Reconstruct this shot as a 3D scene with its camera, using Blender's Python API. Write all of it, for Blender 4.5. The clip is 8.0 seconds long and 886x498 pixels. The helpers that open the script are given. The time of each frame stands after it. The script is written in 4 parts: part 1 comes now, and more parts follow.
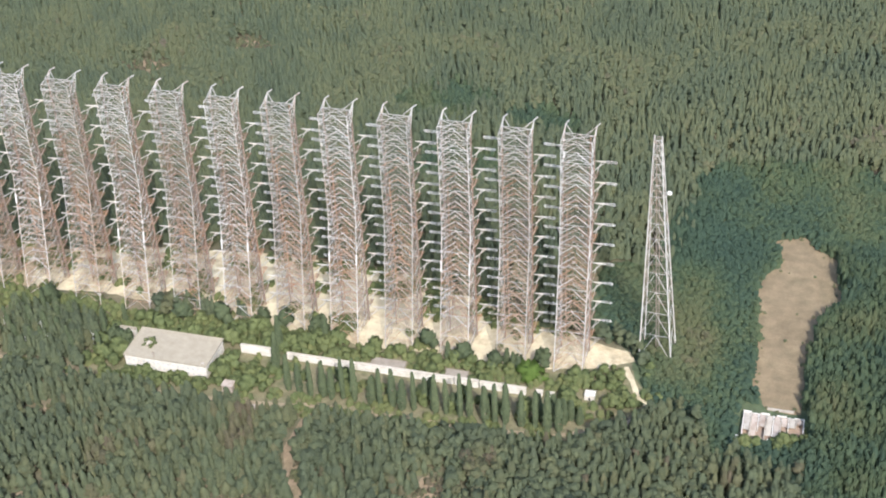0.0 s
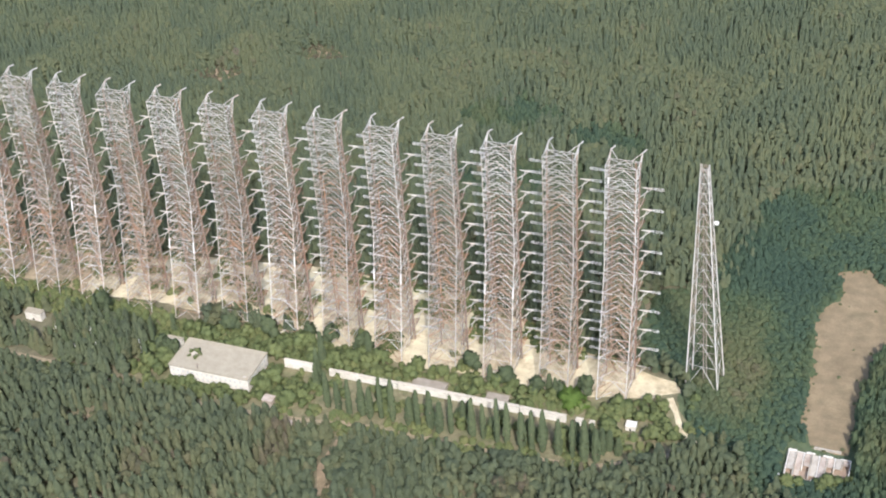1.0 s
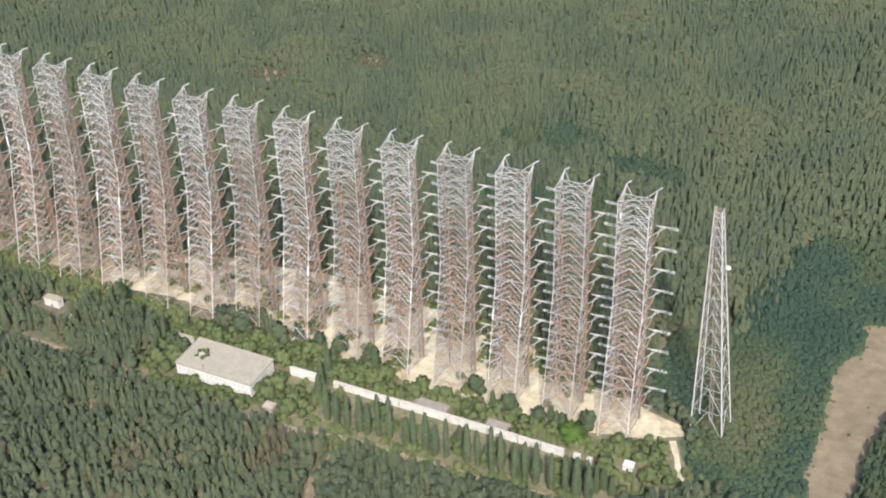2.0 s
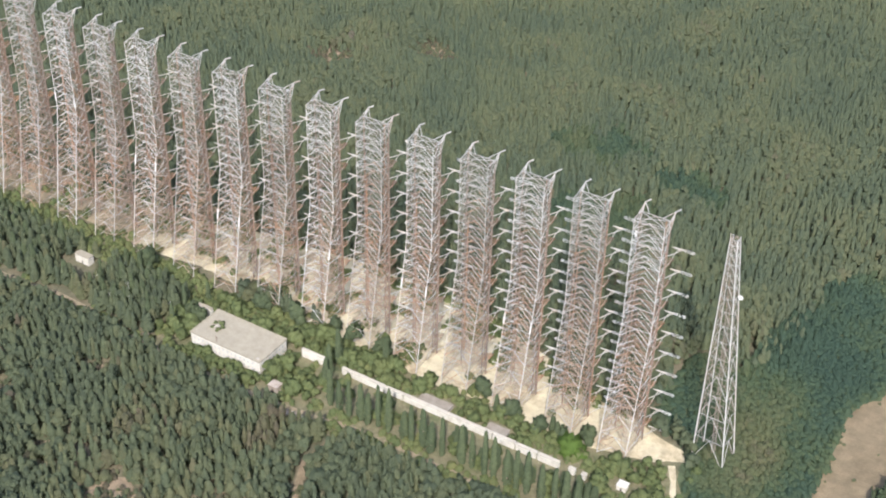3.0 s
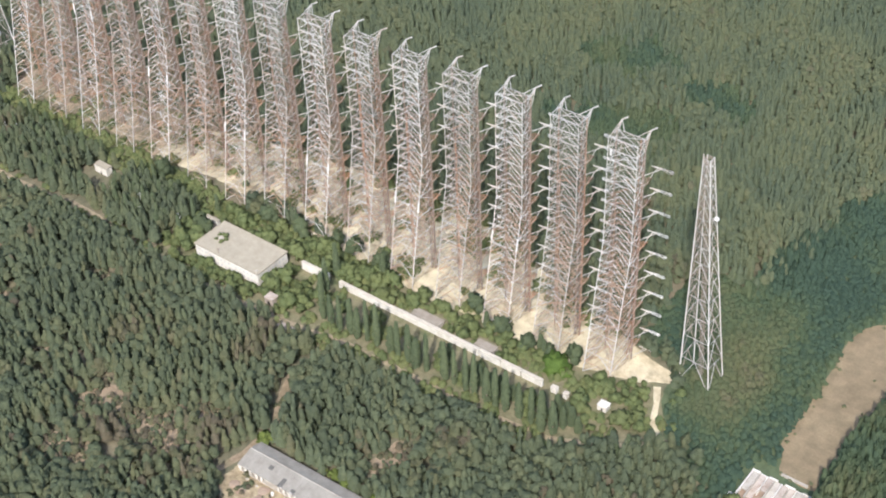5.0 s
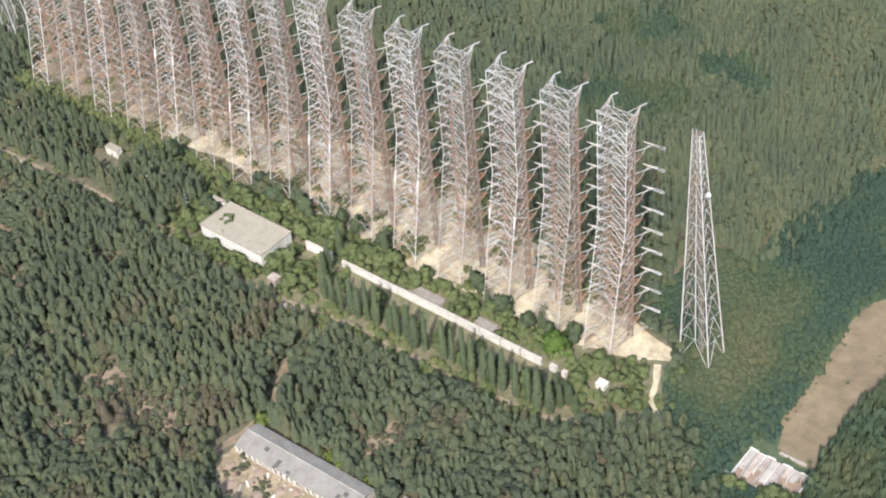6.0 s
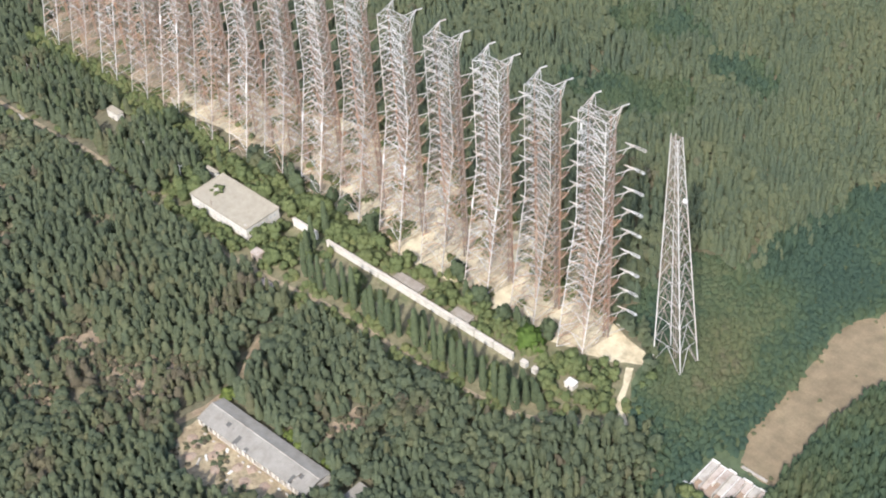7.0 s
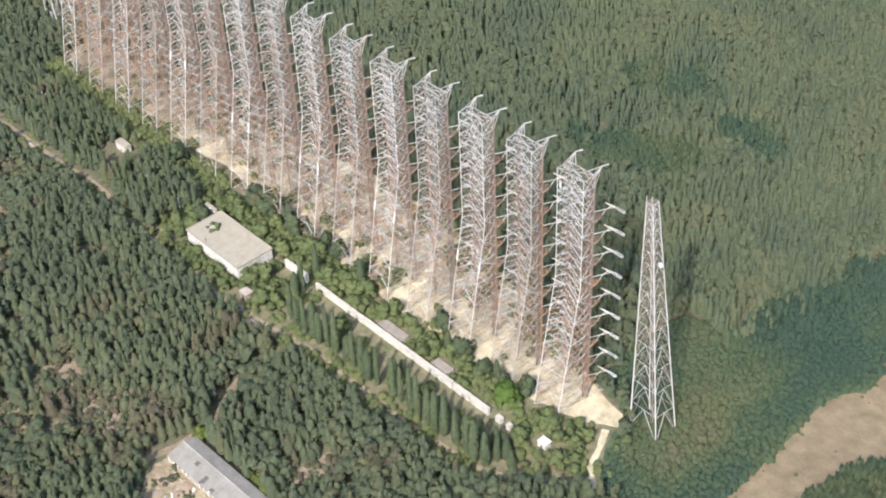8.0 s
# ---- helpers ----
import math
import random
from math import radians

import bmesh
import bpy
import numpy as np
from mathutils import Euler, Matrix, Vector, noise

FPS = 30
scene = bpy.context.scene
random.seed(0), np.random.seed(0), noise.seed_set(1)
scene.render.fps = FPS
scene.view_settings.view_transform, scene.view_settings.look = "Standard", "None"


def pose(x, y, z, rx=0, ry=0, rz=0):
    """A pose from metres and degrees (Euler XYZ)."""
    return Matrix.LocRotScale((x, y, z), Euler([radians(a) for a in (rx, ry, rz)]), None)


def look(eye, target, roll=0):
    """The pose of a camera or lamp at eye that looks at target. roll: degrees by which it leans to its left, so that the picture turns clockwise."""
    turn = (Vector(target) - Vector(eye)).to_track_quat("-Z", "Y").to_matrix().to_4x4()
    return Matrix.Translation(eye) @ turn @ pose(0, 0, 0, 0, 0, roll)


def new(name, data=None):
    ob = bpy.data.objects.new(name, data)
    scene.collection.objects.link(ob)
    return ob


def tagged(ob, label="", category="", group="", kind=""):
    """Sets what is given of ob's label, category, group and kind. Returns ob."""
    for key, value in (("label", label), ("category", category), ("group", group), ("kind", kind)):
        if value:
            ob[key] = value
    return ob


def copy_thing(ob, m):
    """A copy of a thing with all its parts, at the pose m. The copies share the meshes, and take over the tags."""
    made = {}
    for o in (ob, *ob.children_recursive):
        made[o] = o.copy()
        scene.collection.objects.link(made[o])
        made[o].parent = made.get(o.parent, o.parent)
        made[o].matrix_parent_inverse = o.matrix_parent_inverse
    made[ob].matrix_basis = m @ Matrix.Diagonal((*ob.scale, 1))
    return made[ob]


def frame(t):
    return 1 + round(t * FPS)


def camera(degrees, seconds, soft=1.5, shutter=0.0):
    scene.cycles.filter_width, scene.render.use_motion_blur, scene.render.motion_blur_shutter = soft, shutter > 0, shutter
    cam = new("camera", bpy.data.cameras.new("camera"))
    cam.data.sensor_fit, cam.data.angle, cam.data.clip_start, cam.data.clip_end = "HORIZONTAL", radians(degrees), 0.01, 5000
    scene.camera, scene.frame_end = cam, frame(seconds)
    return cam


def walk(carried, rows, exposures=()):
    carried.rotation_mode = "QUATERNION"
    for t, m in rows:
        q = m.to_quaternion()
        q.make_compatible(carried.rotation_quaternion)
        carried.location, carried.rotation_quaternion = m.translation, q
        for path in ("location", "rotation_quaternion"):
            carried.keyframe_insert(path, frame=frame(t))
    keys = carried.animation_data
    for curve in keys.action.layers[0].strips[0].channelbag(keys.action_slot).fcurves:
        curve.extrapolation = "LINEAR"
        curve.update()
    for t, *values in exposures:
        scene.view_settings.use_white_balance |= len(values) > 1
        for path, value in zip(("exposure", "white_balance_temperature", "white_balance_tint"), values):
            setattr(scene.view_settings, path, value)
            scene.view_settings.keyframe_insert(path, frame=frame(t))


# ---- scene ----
# A row of tall steel radar masts in a wood, seen from the air. x runs along the row, y away from it.
PATH = [
    (0, (108.13, -539.00, 472.76), (-53.23, -10.72, 76.71), -2.8),
    (0.5, (122.65, -528.79, 473.50), (-69.46, -19.56, 65.36), -4.7),
    (1, (136.50, -517.63, 473.97), (-75.96, -4.66, 81.65), -4.1),
    (1.2, (142.09, -513.00, 474.16), (-82.42, -4.19, 83.17), -4.6),
    (2.3, (174.68, -486.88, 475.74), (-87.00, 5.51, 86.62), -0.7),
    (2.5, (180.92, -482.11, 476.13), (-92.11, 1.44, 83.75), -0.5),
    (3, (196.70, -470.18, 477.16), (-92.83, 2.78, 83.30), 1.3),
    (3.5, (212.37, -458.27, 478.17), (-100.71, -7.79, 75.93), -1.4),
    (4, (227.53, -446.29, 479.02), (-89.62, -15.90, 58.30), -2.7),
    (4.5, (241.85, -434.12, 479.60), (-84.04, -10.15, 59.31), -2.1),
    (5, (255.13, -421.63, 479.83), (-74.63, -11.98, 49.58), -2.5),
    (5.2, (260.15, -416.52, 479.82), (-72.39, -16.29, 42.78), -4.4),
    (6.5, (289.55, -381.07, 478.75), (-69.39, -9.72, 35.39), -4.8),
    (7, (300.23, -366.31, 478.25), (-65.28, -7.99, 30.47), -3.7),
    (7.5, (311.22, -351.00, 478.08), (-64.02, 1.56, 34.30), -3.1),
    (8, (322.88, -335.34, 478.54), (-72.38, 10.45, 46.64), -2.8),
]
cam = camera(34.9, 8.0, soft=2.0)
walk(cam, [(t, look(eye, target, roll)) for t, eye, target, roll in PATH],
     [(0, 1.0), (1, 0.94), (2.5, 0.9), (5, 0.93), (6.5, 0.97), (8, 1.02)])

# ---- light ----
SUN_WAY = Vector((-61, 116, -127)).normalized()
world = bpy.data.worlds.new("sky")
scene.world = world
world.use_nodes = True
wt = world.node_tree
sky = wt.nodes.new("ShaderNodeTexSky")
sky.sky_type, sky.sun_disc = "NISHITA", False
sky.sun_elevation = math.asin(-SUN_WAY.z)
sky.sun_rotation = math.atan2(-SUN_WAY.x, -SUN_WAY.y)
sky.dust_density = 2.0
wt.nodes["Background"].inputs["Strength"].default_value = 0.15
wt.links.new(sky.outputs[0], wt.nodes["Background"].inputs["Color"])
sun_data = bpy.data.lights.new("sun", "SUN")
sun_data.energy, sun_data.angle, sun_data.color = 2.2, radians(0.6), (1.0, 0.965, 0.935)
sun = new("sun", sun_data)
sun.rotation_euler = SUN_WAY.to_track_quat("-Z", "Y").to_euler()

RNG = np.random.default_rng(7)


# ---- materials ----
def material(name, rough=0.8, metal=0.0):
    m = bpy.data.materials.new(name)
    m.use_nodes = True
    b = m.node_tree.nodes["Principled BSDF"]
    b.inputs["Roughness"].default_value, b.inputs["Metallic"].default_value = rough, metal
    b.inputs["Specular IOR Level"].default_value = 0.25
    return m, m.node_tree, b


def node(nt, kind, **values):
    n = nt.nodes.new(kind)
    for key, value in values.items():
        n.inputs[key].default_value = value
    return n


def ramp(nt, source, stops):
    n = nt.nodes.new("ShaderNodeValToRGB")
    e = n.color_ramp.elements
    while len(e) < len(stops):
        e.new(0.5)
    for el, (p, c) in zip(e, stops):
        el.position, el.color = p, (*c, 1)
    nt.links.new(source, n.inputs[0])
    return n.outputs[0]


def grain(nt, scale, detail=4.0, rough=0.6):
    g = nt.nodes.new("ShaderNodeNewGeometry")
    n = node(nt, "ShaderNodeTexNoise", Scale=scale, Detail=detail, Roughness=rough)
    nt.links.new(g.outputs["Position"], n.inputs["Vector"])
    return n.outputs[0]


def mix(nt, fac, a, b, how="MIX"):
    n = nt.nodes.new("ShaderNodeMix")
    n.data_type, n.blend_type = "RGBA", how
    for value, socket in ((fac, n.inputs[0]), (a, n.inputs[6]), (b, n.inputs[7])):
        if isinstance(value, (int, float)):
            socket.default_value = value
        elif isinstance(value, tuple):
            socket.default_value = (*value, 1)
        else:
            nt.links.new(value, socket)
    return n.outputs[2]


def spread(nt, source, lo, hi):
    n = node(nt, "ShaderNodeMapRange", **{"From Min": lo, "From Max": hi})
    nt.links.new(source, n.inputs[0])
    return n.outputs[0]


def relief(nt, bsdf, source, strength, distance):
    n = node(nt, "ShaderNodeBump", Strength=strength, Distance=distance)
    nt.links.new(source, n.inputs["Height"])
    nt.links.new(n.outputs[0], bsdf.inputs["Normal"])


def earth(name, stops, scales=(0.02, 0.25, 2.0), bump=0.6):
    """Ground in broad patches, small tufts and fine grain."""
    m, nt, b = material(name, 0.95)
    wide, small, fine = (grain(nt, s) for s in scales)
    c = ramp(nt, wide, stops)
    c = mix(nt, 0.75, c, ramp(nt, small, [(0.3, (0.42, 0.42, 0.42)), (0.7, (0.75, 0.75, 0.75))]), "OVERLAY")
    c = mix(nt, 0.5, c, ramp(nt, fine, [(0.3, (0.4, 0.4, 0.4)), (0.7, (0.62, 0.62, 0.62))]), "OVERLAY")
    nt.links.new(c, b.inputs["Base Color"])
    relief(nt, b, small, bump, 0.4)
    return m


FOREST_FLOOR = earth("forest_floor", [(0.3, (0.105, 0.108, 0.068)), (0.5, (0.15, 0.138, 0.09)), (0.62, (0.21, 0.175, 0.12)), (0.75, (0.11, 0.115, 0.07))])
SAND = earth("pale_sand", [(0.3, (0.32, 0.265, 0.175)), (0.42, (0.48, 0.405, 0.275)), (0.55, (0.56, 0.485, 0.34)), (0.7, (0.36, 0.31, 0.205))], (0.05, 0.2, 1.5), 0.3)
LITTER = earth("brown_litter", [(0.3, (0.2, 0.16, 0.105)), (0.5, (0.28, 0.215, 0.15)), (0.7, (0.16, 0.14, 0.085))], (0.06, 0.3, 2.0), 0.5)
DRY_FIELD = earth("dry_field_grass", [(0.3, (0.18, 0.138, 0.086)), (0.5, (0.218, 0.169, 0.106)), (0.68, (0.172, 0.141, 0.085)), (0.8, (0.138, 0.13, 0.07))], (0.025, 0.14, 1.2), 0.4)
DRY_GRASS = earth("dry_grass", [(0.3, (0.125, 0.13, 0.07)), (0.5, (0.2, 0.178, 0.11)), (0.7, (0.095, 0.112, 0.053))], (0.06, 0.3, 2.0), 0.5)
RUBBLE = earth("rubble_ground", [(0.3, (0.29, 0.235, 0.15)), (0.42, (0.38, 0.31, 0.2)), (0.5, (0.25, 0.195, 0.125)), (0.58, (0.32, 0.26, 0.165)), (0.7, (0.17, 0.14, 0.09))], (0.11, 0.4, 1.8), 0.6)
SCRUB_FLOOR = earth("grassy_floor", [(0.3, (0.06, 0.085, 0.05)), (0.5, (0.085, 0.11, 0.06)), (0.7, (0.11, 0.125, 0.07))])
TRACK = earth("dirt_track", [(0.3, (0.24, 0.195, 0.128)), (0.52, (0.31, 0.252, 0.172)), (0.7, (0.15, 0.142, 0.082))], (0.08, 0.4, 2.0), 0.4)


def foliage(name, stops, mottle=0.8):
    """Leaf clumps: tone by tree, tone by clump, fine mottling."""
    m, nt, b = material(name, 0.75)
    tint = nt.nodes.new("ShaderNodeAttribute")
    tint.attribute_name = "tint"
    g = nt.nodes.new("ShaderNodeNewGeometry")
    info = nt.nodes.new("ShaderNodeObjectInfo")
    add = nt.nodes.new("ShaderNodeMath")
    nt.links.new(tint.outputs["Fac"], add.inputs[0])
    scaled = node(nt, "ShaderNodeMath")
    scaled.operation = "MULTIPLY"
    nt.links.new(info.outputs["Random"], scaled.inputs[0])
    scaled.inputs[1].default_value = 0.25
    nt.links.new(scaled.outputs[0], add.inputs[1])
    c = ramp(nt, add.outputs[0], stops)
    c = mix(nt, mottle, c, ramp(nt, g.outputs["Random Per Island"], [(0.0, (0.38, 0.39, 0.4)), (1.0, (0.63, 0.62, 0.58))]), "OVERLAY")
    c = mix(nt, 0.6, c, ramp(nt, grain(nt, 1.6, 3.0), [(0.3, (0.42, 0.42, 0.42)), (0.7, (0.58, 0.58, 0.58))]), "OVERLAY")
    nt.links.new(c, b.inputs["Base Color"])
    b.inputs["Specular IOR Level"].default_value = 0.15
    relief(nt, b, grain(nt, 1.3, 4.0, 0.7), 0.5, 0.6)
    # thin leaves let some light through
    glow = nt.nodes.new("ShaderNodeBsdfTranslucent")
    nt.links.new(c, glow.inputs["Color"])
    both = nt.nodes.new("ShaderNodeMixShader")
    both.inputs[0].default_value = 0.2
    nt.links.new(b.outputs[0], both.inputs[1])
    nt.links.new(glow.outputs[0], both.inputs[2])
    nt.links.new(both.outputs[0], nt.nodes["Material Output"].inputs["Surface"])
    return m


CANOPY = foliage("mixed_forest_leaves", [(0.0, (0.066, 0.088, 0.061)), (0.3, (0.086, 0.107, 0.068)), (0.55, (0.105, 0.127, 0.075)),
                                         (0.8, (0.126, 0.133, 0.073)), (0.92, (0.120, 0.114, 0.071)), (1.0, (0.124, 0.108, 0.074))], 0.5)
# wood behind the masts: paler leaves, with slight haze put into the colour
HAZY_YOUNG_WOOD = foliage("hazy_young_wood_leaves", [(0.0, (0.075, 0.102, 0.072)), (0.35, (0.104, 0.130, 0.082)), (0.6, (0.130, 0.150, 0.086)),
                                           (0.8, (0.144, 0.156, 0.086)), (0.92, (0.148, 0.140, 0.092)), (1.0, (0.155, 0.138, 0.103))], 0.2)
SCRUB = foliage("scrub_leaves", [(0.0, (0.052, 0.088, 0.064)), (0.3, (0.063, 0.100, 0.066)), (0.5, (0.086, 0.120, 0.066)), (0.8, (0.128, 0.142, 0.074)), (1.0, (0.150, 0.142, 0.086))], 0.2)
GARDEN = foliage("garden_leaves", [(0.0, (0.090, 0.122, 0.060)), (0.4, (0.136, 0.168, 0.072)), (1.0, (0.195, 0.202, 0.088))], 0.5)
BRIGHT = foliage("bright_leaves", [(0.0, (0.092, 0.155, 0.036)), (1.0, (0.12, 0.182, 0.045))], 0.4)
LIME = foliage("yellow_green_leaves", [(0.0, (0.105, 0.145, 0.04)), (1.0, (0.145, 0.175, 0.05))])
POPLAR = foliage("poplar_leaves", [(0.0, (0.070, 0.097, 0.058)), (0.6, (0.104, 0.130, 0.070)), (1.0, (0.140, 0.158, 0.080))], 0.6)


def bark_material():
    m, nt, b = material("bark", 0.9)
    nt.links.new(ramp(nt, grain(nt, 0.9), [(0.3, (0.12, 0.09, 0.07)), (0.7, (0.3, 0.26, 0.21))]), b.inputs["Base Color"])
    return m


BARK = bark_material()


def steel(name, clean, rust, lo, hi):
    """Weathered steel bars: pale zinc with rust in streaks and patches."""
    m, nt, b = material(name, 0.6, 0.15)
    info = nt.nodes.new("ShaderNodeObjectInfo")
    wide, fine = grain(nt, 0.06, 3.0), grain(nt, 0.9, 4.0)
    worn = mix(nt, 0.45, wide, fine)
    worn = mix(nt, 0.2, worn, info.outputs["Random"])
    c = mix(nt, spread(nt, worn, lo, hi), clean, rust)
    c = mix(nt, 0.6, c, ramp(nt, info.outputs["Random"], [(0.0, (0.38, 0.38, 0.38)), (1.0, (0.62, 0.62, 0.62))]), "OVERLAY")
    nt.links.new(c, b.inputs["Base Color"])
    return m


ZINC = steel("bright_zinc_steel", (0.64, 0.635, 0.62), (0.44, 0.33, 0.26), 0.5, 0.74)
DULL = steel("dull_zinc_steel", (0.5, 0.49, 0.47), (0.36, 0.27, 0.21), 0.5, 0.72)
RUSTY = steel("rusted_steel", (0.3, 0.245, 0.21), (0.29, 0.165, 0.105), 0.44, 0.66)
TAN_RUST = steel("tan_rusted_steel", (0.5, 0.41, 0.33), (0.4, 0.22, 0.13), 0.42, 0.64)
ORANGE_RUST = steel("orange_rusted_steel", (0.36, 0.245, 0.18), (0.44, 0.23, 0.135), 0.46, 0.7)
RED_RUST = steel("red_rusted_steel", (0.3, 0.215, 0.175), (0.3, 0.165, 0.11), 0.42, 0.66)
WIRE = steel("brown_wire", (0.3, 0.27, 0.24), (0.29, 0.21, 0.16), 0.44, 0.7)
RUST_WIRE = steel("rust_tan_wire", (0.42, 0.33, 0.26), (0.36, 0.21, 0.13), 0.42, 0.64)
PALE_PIPE = steel("pale_pipe", (0.58, 0.56, 0.52), (0.45, 0.36, 0.27), 0.48, 0.75)
WHITE_STEEL = steel("white_galvanised_cage", (0.74, 0.74, 0.73), (0.5, 0.42, 0.36), 0.58, 0.85)


def plaster(name, light, dirt, lo=0.52, hi=0.75):
    m, nt, b = material(name, 0.85)
    wide, fine = grain(nt, 0.25, 5.0), grain(nt, 2.5)
    c = mix(nt, spread(nt, mix(nt, 0.4, wide, fine), lo, hi), light, dirt)
    nt.links.new(c, b.inputs["Base Color"])
    relief(nt, b, fine, 0.3, 0.05)
    return m


WHITE_WALL = plaster("white_plaster", (0.74, 0.71, 0.65), (0.44, 0.39, 0.32), 0.47, 0.74)
WALL_CAP = plaster("pale_stained_roof", (0.6, 0.55, 0.47), (0.4, 0.35, 0.29), 0.45, 0.72)
# dark plaster; its tone carries the shade of the barrack's openings and roof gap
DARK_WALL = plaster("dark_plaster", (0.3, 0.27, 0.23), (0.14, 0.12, 0.1), 0.4, 0.7)
GREY_ROOF = plaster("pale_felt_roof", (0.42, 0.375, 0.295), (0.31, 0.275, 0.21), 0.38, 0.68)
SLATE_ROOF = plaster("grey_slate_roof", (0.32, 0.298, 0.26), (0.215, 0.198, 0.17), 0.42, 0.68)
OLD_ROOF = plaster("tan_stained_roof", (0.36, 0.32, 0.27), (0.24, 0.2, 0.16), 0.4, 0.66)
OLD_DECK = plaster("grey_roof_boards", (0.13, 0.125, 0.115), (0.08, 0.075, 0.07))
CONCRETE = plaster("bare_concrete", (0.5, 0.46, 0.4), (0.33, 0.28, 0.23), 0.42, 0.7)
PINK_SLAB = plaster("pinkish_stained_concrete", (0.5, 0.43, 0.37), (0.3, 0.23, 0.18), 0.42, 0.66)
BRICK_RED = plaster("red_brick_rubble", (0.33, 0.23, 0.17), (0.42, 0.35, 0.27), 0.4, 0.7)
DARK = plaster("dark_opening", (0.03, 0.03, 0.03), (0.06, 0.055, 0.05))


def glass_material():
    m, nt, b = material("dusty_window_glass", 0.15)
    nt.links.new(ramp(nt, grain(nt, 0.7), [(0.3, (0.5, 0.51, 0.52)), (0.7, (0.62, 0.62, 0.61))]), b.inputs["Base Color"])
    return m


GLASS = glass_material()


# ---- mesh tools ----
SIZE = 0.923  # metres to one unit of the plan below


def spot(x, y, turn=0.0):
    """A standing place on the plan."""
    return pose(x * SIZE, y * SIZE, 0, 0, 0, turn)


def mesh_from(name, verts, faces, mat):
    me = bpy.data.meshes.new(name)
    me.from_pydata([tuple(Vector(v) * SIZE) for v in verts], [], [tuple(f) for f in faces])
    me.materials.append(mat)
    return me


def part(name, me, parent, label="", place=None):
    ob = new(name, me)
    ob.parent = parent
    if place is not None:
        ob.matrix_basis = place
    if label:
        tagged(ob, label)
    return ob


def thing(name, x, y, z=0.0, label="", category="", group="", kind="", turn=0.0):
    ob = new(name)
    ob.matrix_basis = spot(x, y, turn)
    return tagged(ob, label, category, group, kind)


def tube(points, radii, sides=4):
    """Verts and faces of a closed tube along points."""
    verts, faces = [], []
    pts = [Vector(p) for p in points]
    for n, p in enumerate(pts):
        d = (pts[min(n + 1, len(pts) - 1)] - pts[max(n - 1, 0)]).normalized()
        side = d.cross(Vector((0, 0, 1)) if abs(d.z) < 0.9 else Vector((1, 0, 0))).normalized()
        up = side.cross(d)
        r = radii[n] if isinstance(radii, (list, tuple)) else radii
        for k in range(sides):
            a = 2 * math.pi * (k + 0.5) / sides
            verts.append(p + r * (math.cos(a) * side + math.sin(a) * up))
    for n in range(len(pts) - 1):
        for k in range(sides):
            a, b = n * sides + k, n * sides + (k + 1) % sides
            faces.append((a, b, b + sides, a + sides))
    faces.append(tuple(range(sides))[::-1])
    faces.append(tuple(range((len(pts) - 1) * sides, len(pts) * sides)))
    return verts, faces


def joined(pieces):
    verts, faces = [], []
    for v, f in pieces:
        o = len(verts)
        verts += list(v)
        faces += [tuple(i + o for i in face) for face in f]
    return verts, faces


def block(x0, y0, z0, x1, y1, z1, bevel=0.0):
    """Verts and faces of a box whose upper rim is chamfered."""
    b = bevel
    rings = [(0, z0), (0, z1 - b), (b, z1)] if b else [(0, z0), (0, z1)]
    verts = []
    for inset, z in rings:
        verts += [(x0 + inset, y0 + inset, z), (x1 - inset, y0 + inset, z), (x1 - inset, y1 - inset, z), (x0 + inset, y1 - inset, z)]
    faces = [(3, 2, 1, 0)]
    for n in range(len(rings) - 1):
        for k in range(4):
            faces.append((4 * n + k, 4 * n + (k + 1) % 4, 4 * n + 4 + (k + 1) % 4, 4 * n + 4 + k))
    top = 4 * (len(rings) - 1)
    faces.append((top, top + 1, top + 2, top + 3))
    return verts, faces


def bar(name, a, b, r, mat, parent, sides=4, label=""):
    return part(name, mesh_from(name, *tube([a, b], r, sides), mat), parent, label)


# ---- plan: outlines of open ground ----
FIELD = [(106, 150), (125, 159), (136, 144), (146, 138), (149, 106), (151, 87), (139, 69), (134, 44), (134.5, 17), (133, -6), (116, -7), (108, 8), (105, 28), (106.5, 54), (102, 88), (102, 107), (105, 116), (113.5, 123.5), (111, 142)]
YARD = [(-330, 7), (-300, 9), (-283, 12), (-262, 11), (-248, 10), (-225, 9), (-210, 7), (-190, 5), (-166, 2), (-140, 2), (-125, -1), (-98, -2), (-83, 0), (-62, 2), (-50, 0), (-34, 0), (-16, 0), (0, 2), (12, 4), (24, 8), (34, 13), (41, 18), (38, 25), (20, 28), (8, 34), (-15, 37),
        (-50, 50), (-80, 62), (-104, 70), (-140, 71), (-202, 71), (-240, 66), (-285, 60), (-338, 44)]
BACK_STRIP = [(-478, 14), (-430, 12), (-380, 11), (-330, 7), (-318, 20), (-330, 52), (-400, 46), (-478, 36)]
GARDEN_STRIP = [(-262, -66.8), (-262, -4), (-180, 4), (4, 4), (22, 9), (33, 14), (42, 10), (47, 0), (58, -12), (40, -34), (20, -60.8), (-60, -64.8), (-160, -68.8)]
CLEARING = [(-104, -137.6), (-104, -163.6), (-97, -177.6), (-74, -186.6), (-52, -179.6), (-36, -166.6), (-20, -159.6), (-20, -137.6)]
SCRUB_ZONE = [(44, -8), (39, 24), (24, 36), (25, 70), (40, 96), (48, 138), (60, 218), (142, 238), (300, 250), (300, -160), (150, -80), (92, -34)]
MEADOW = [(12, 32), (24, 36), (40, 25), (46, 30), (45, 70), (40, 104), (22, 112), (8, 100), (10, 60)]
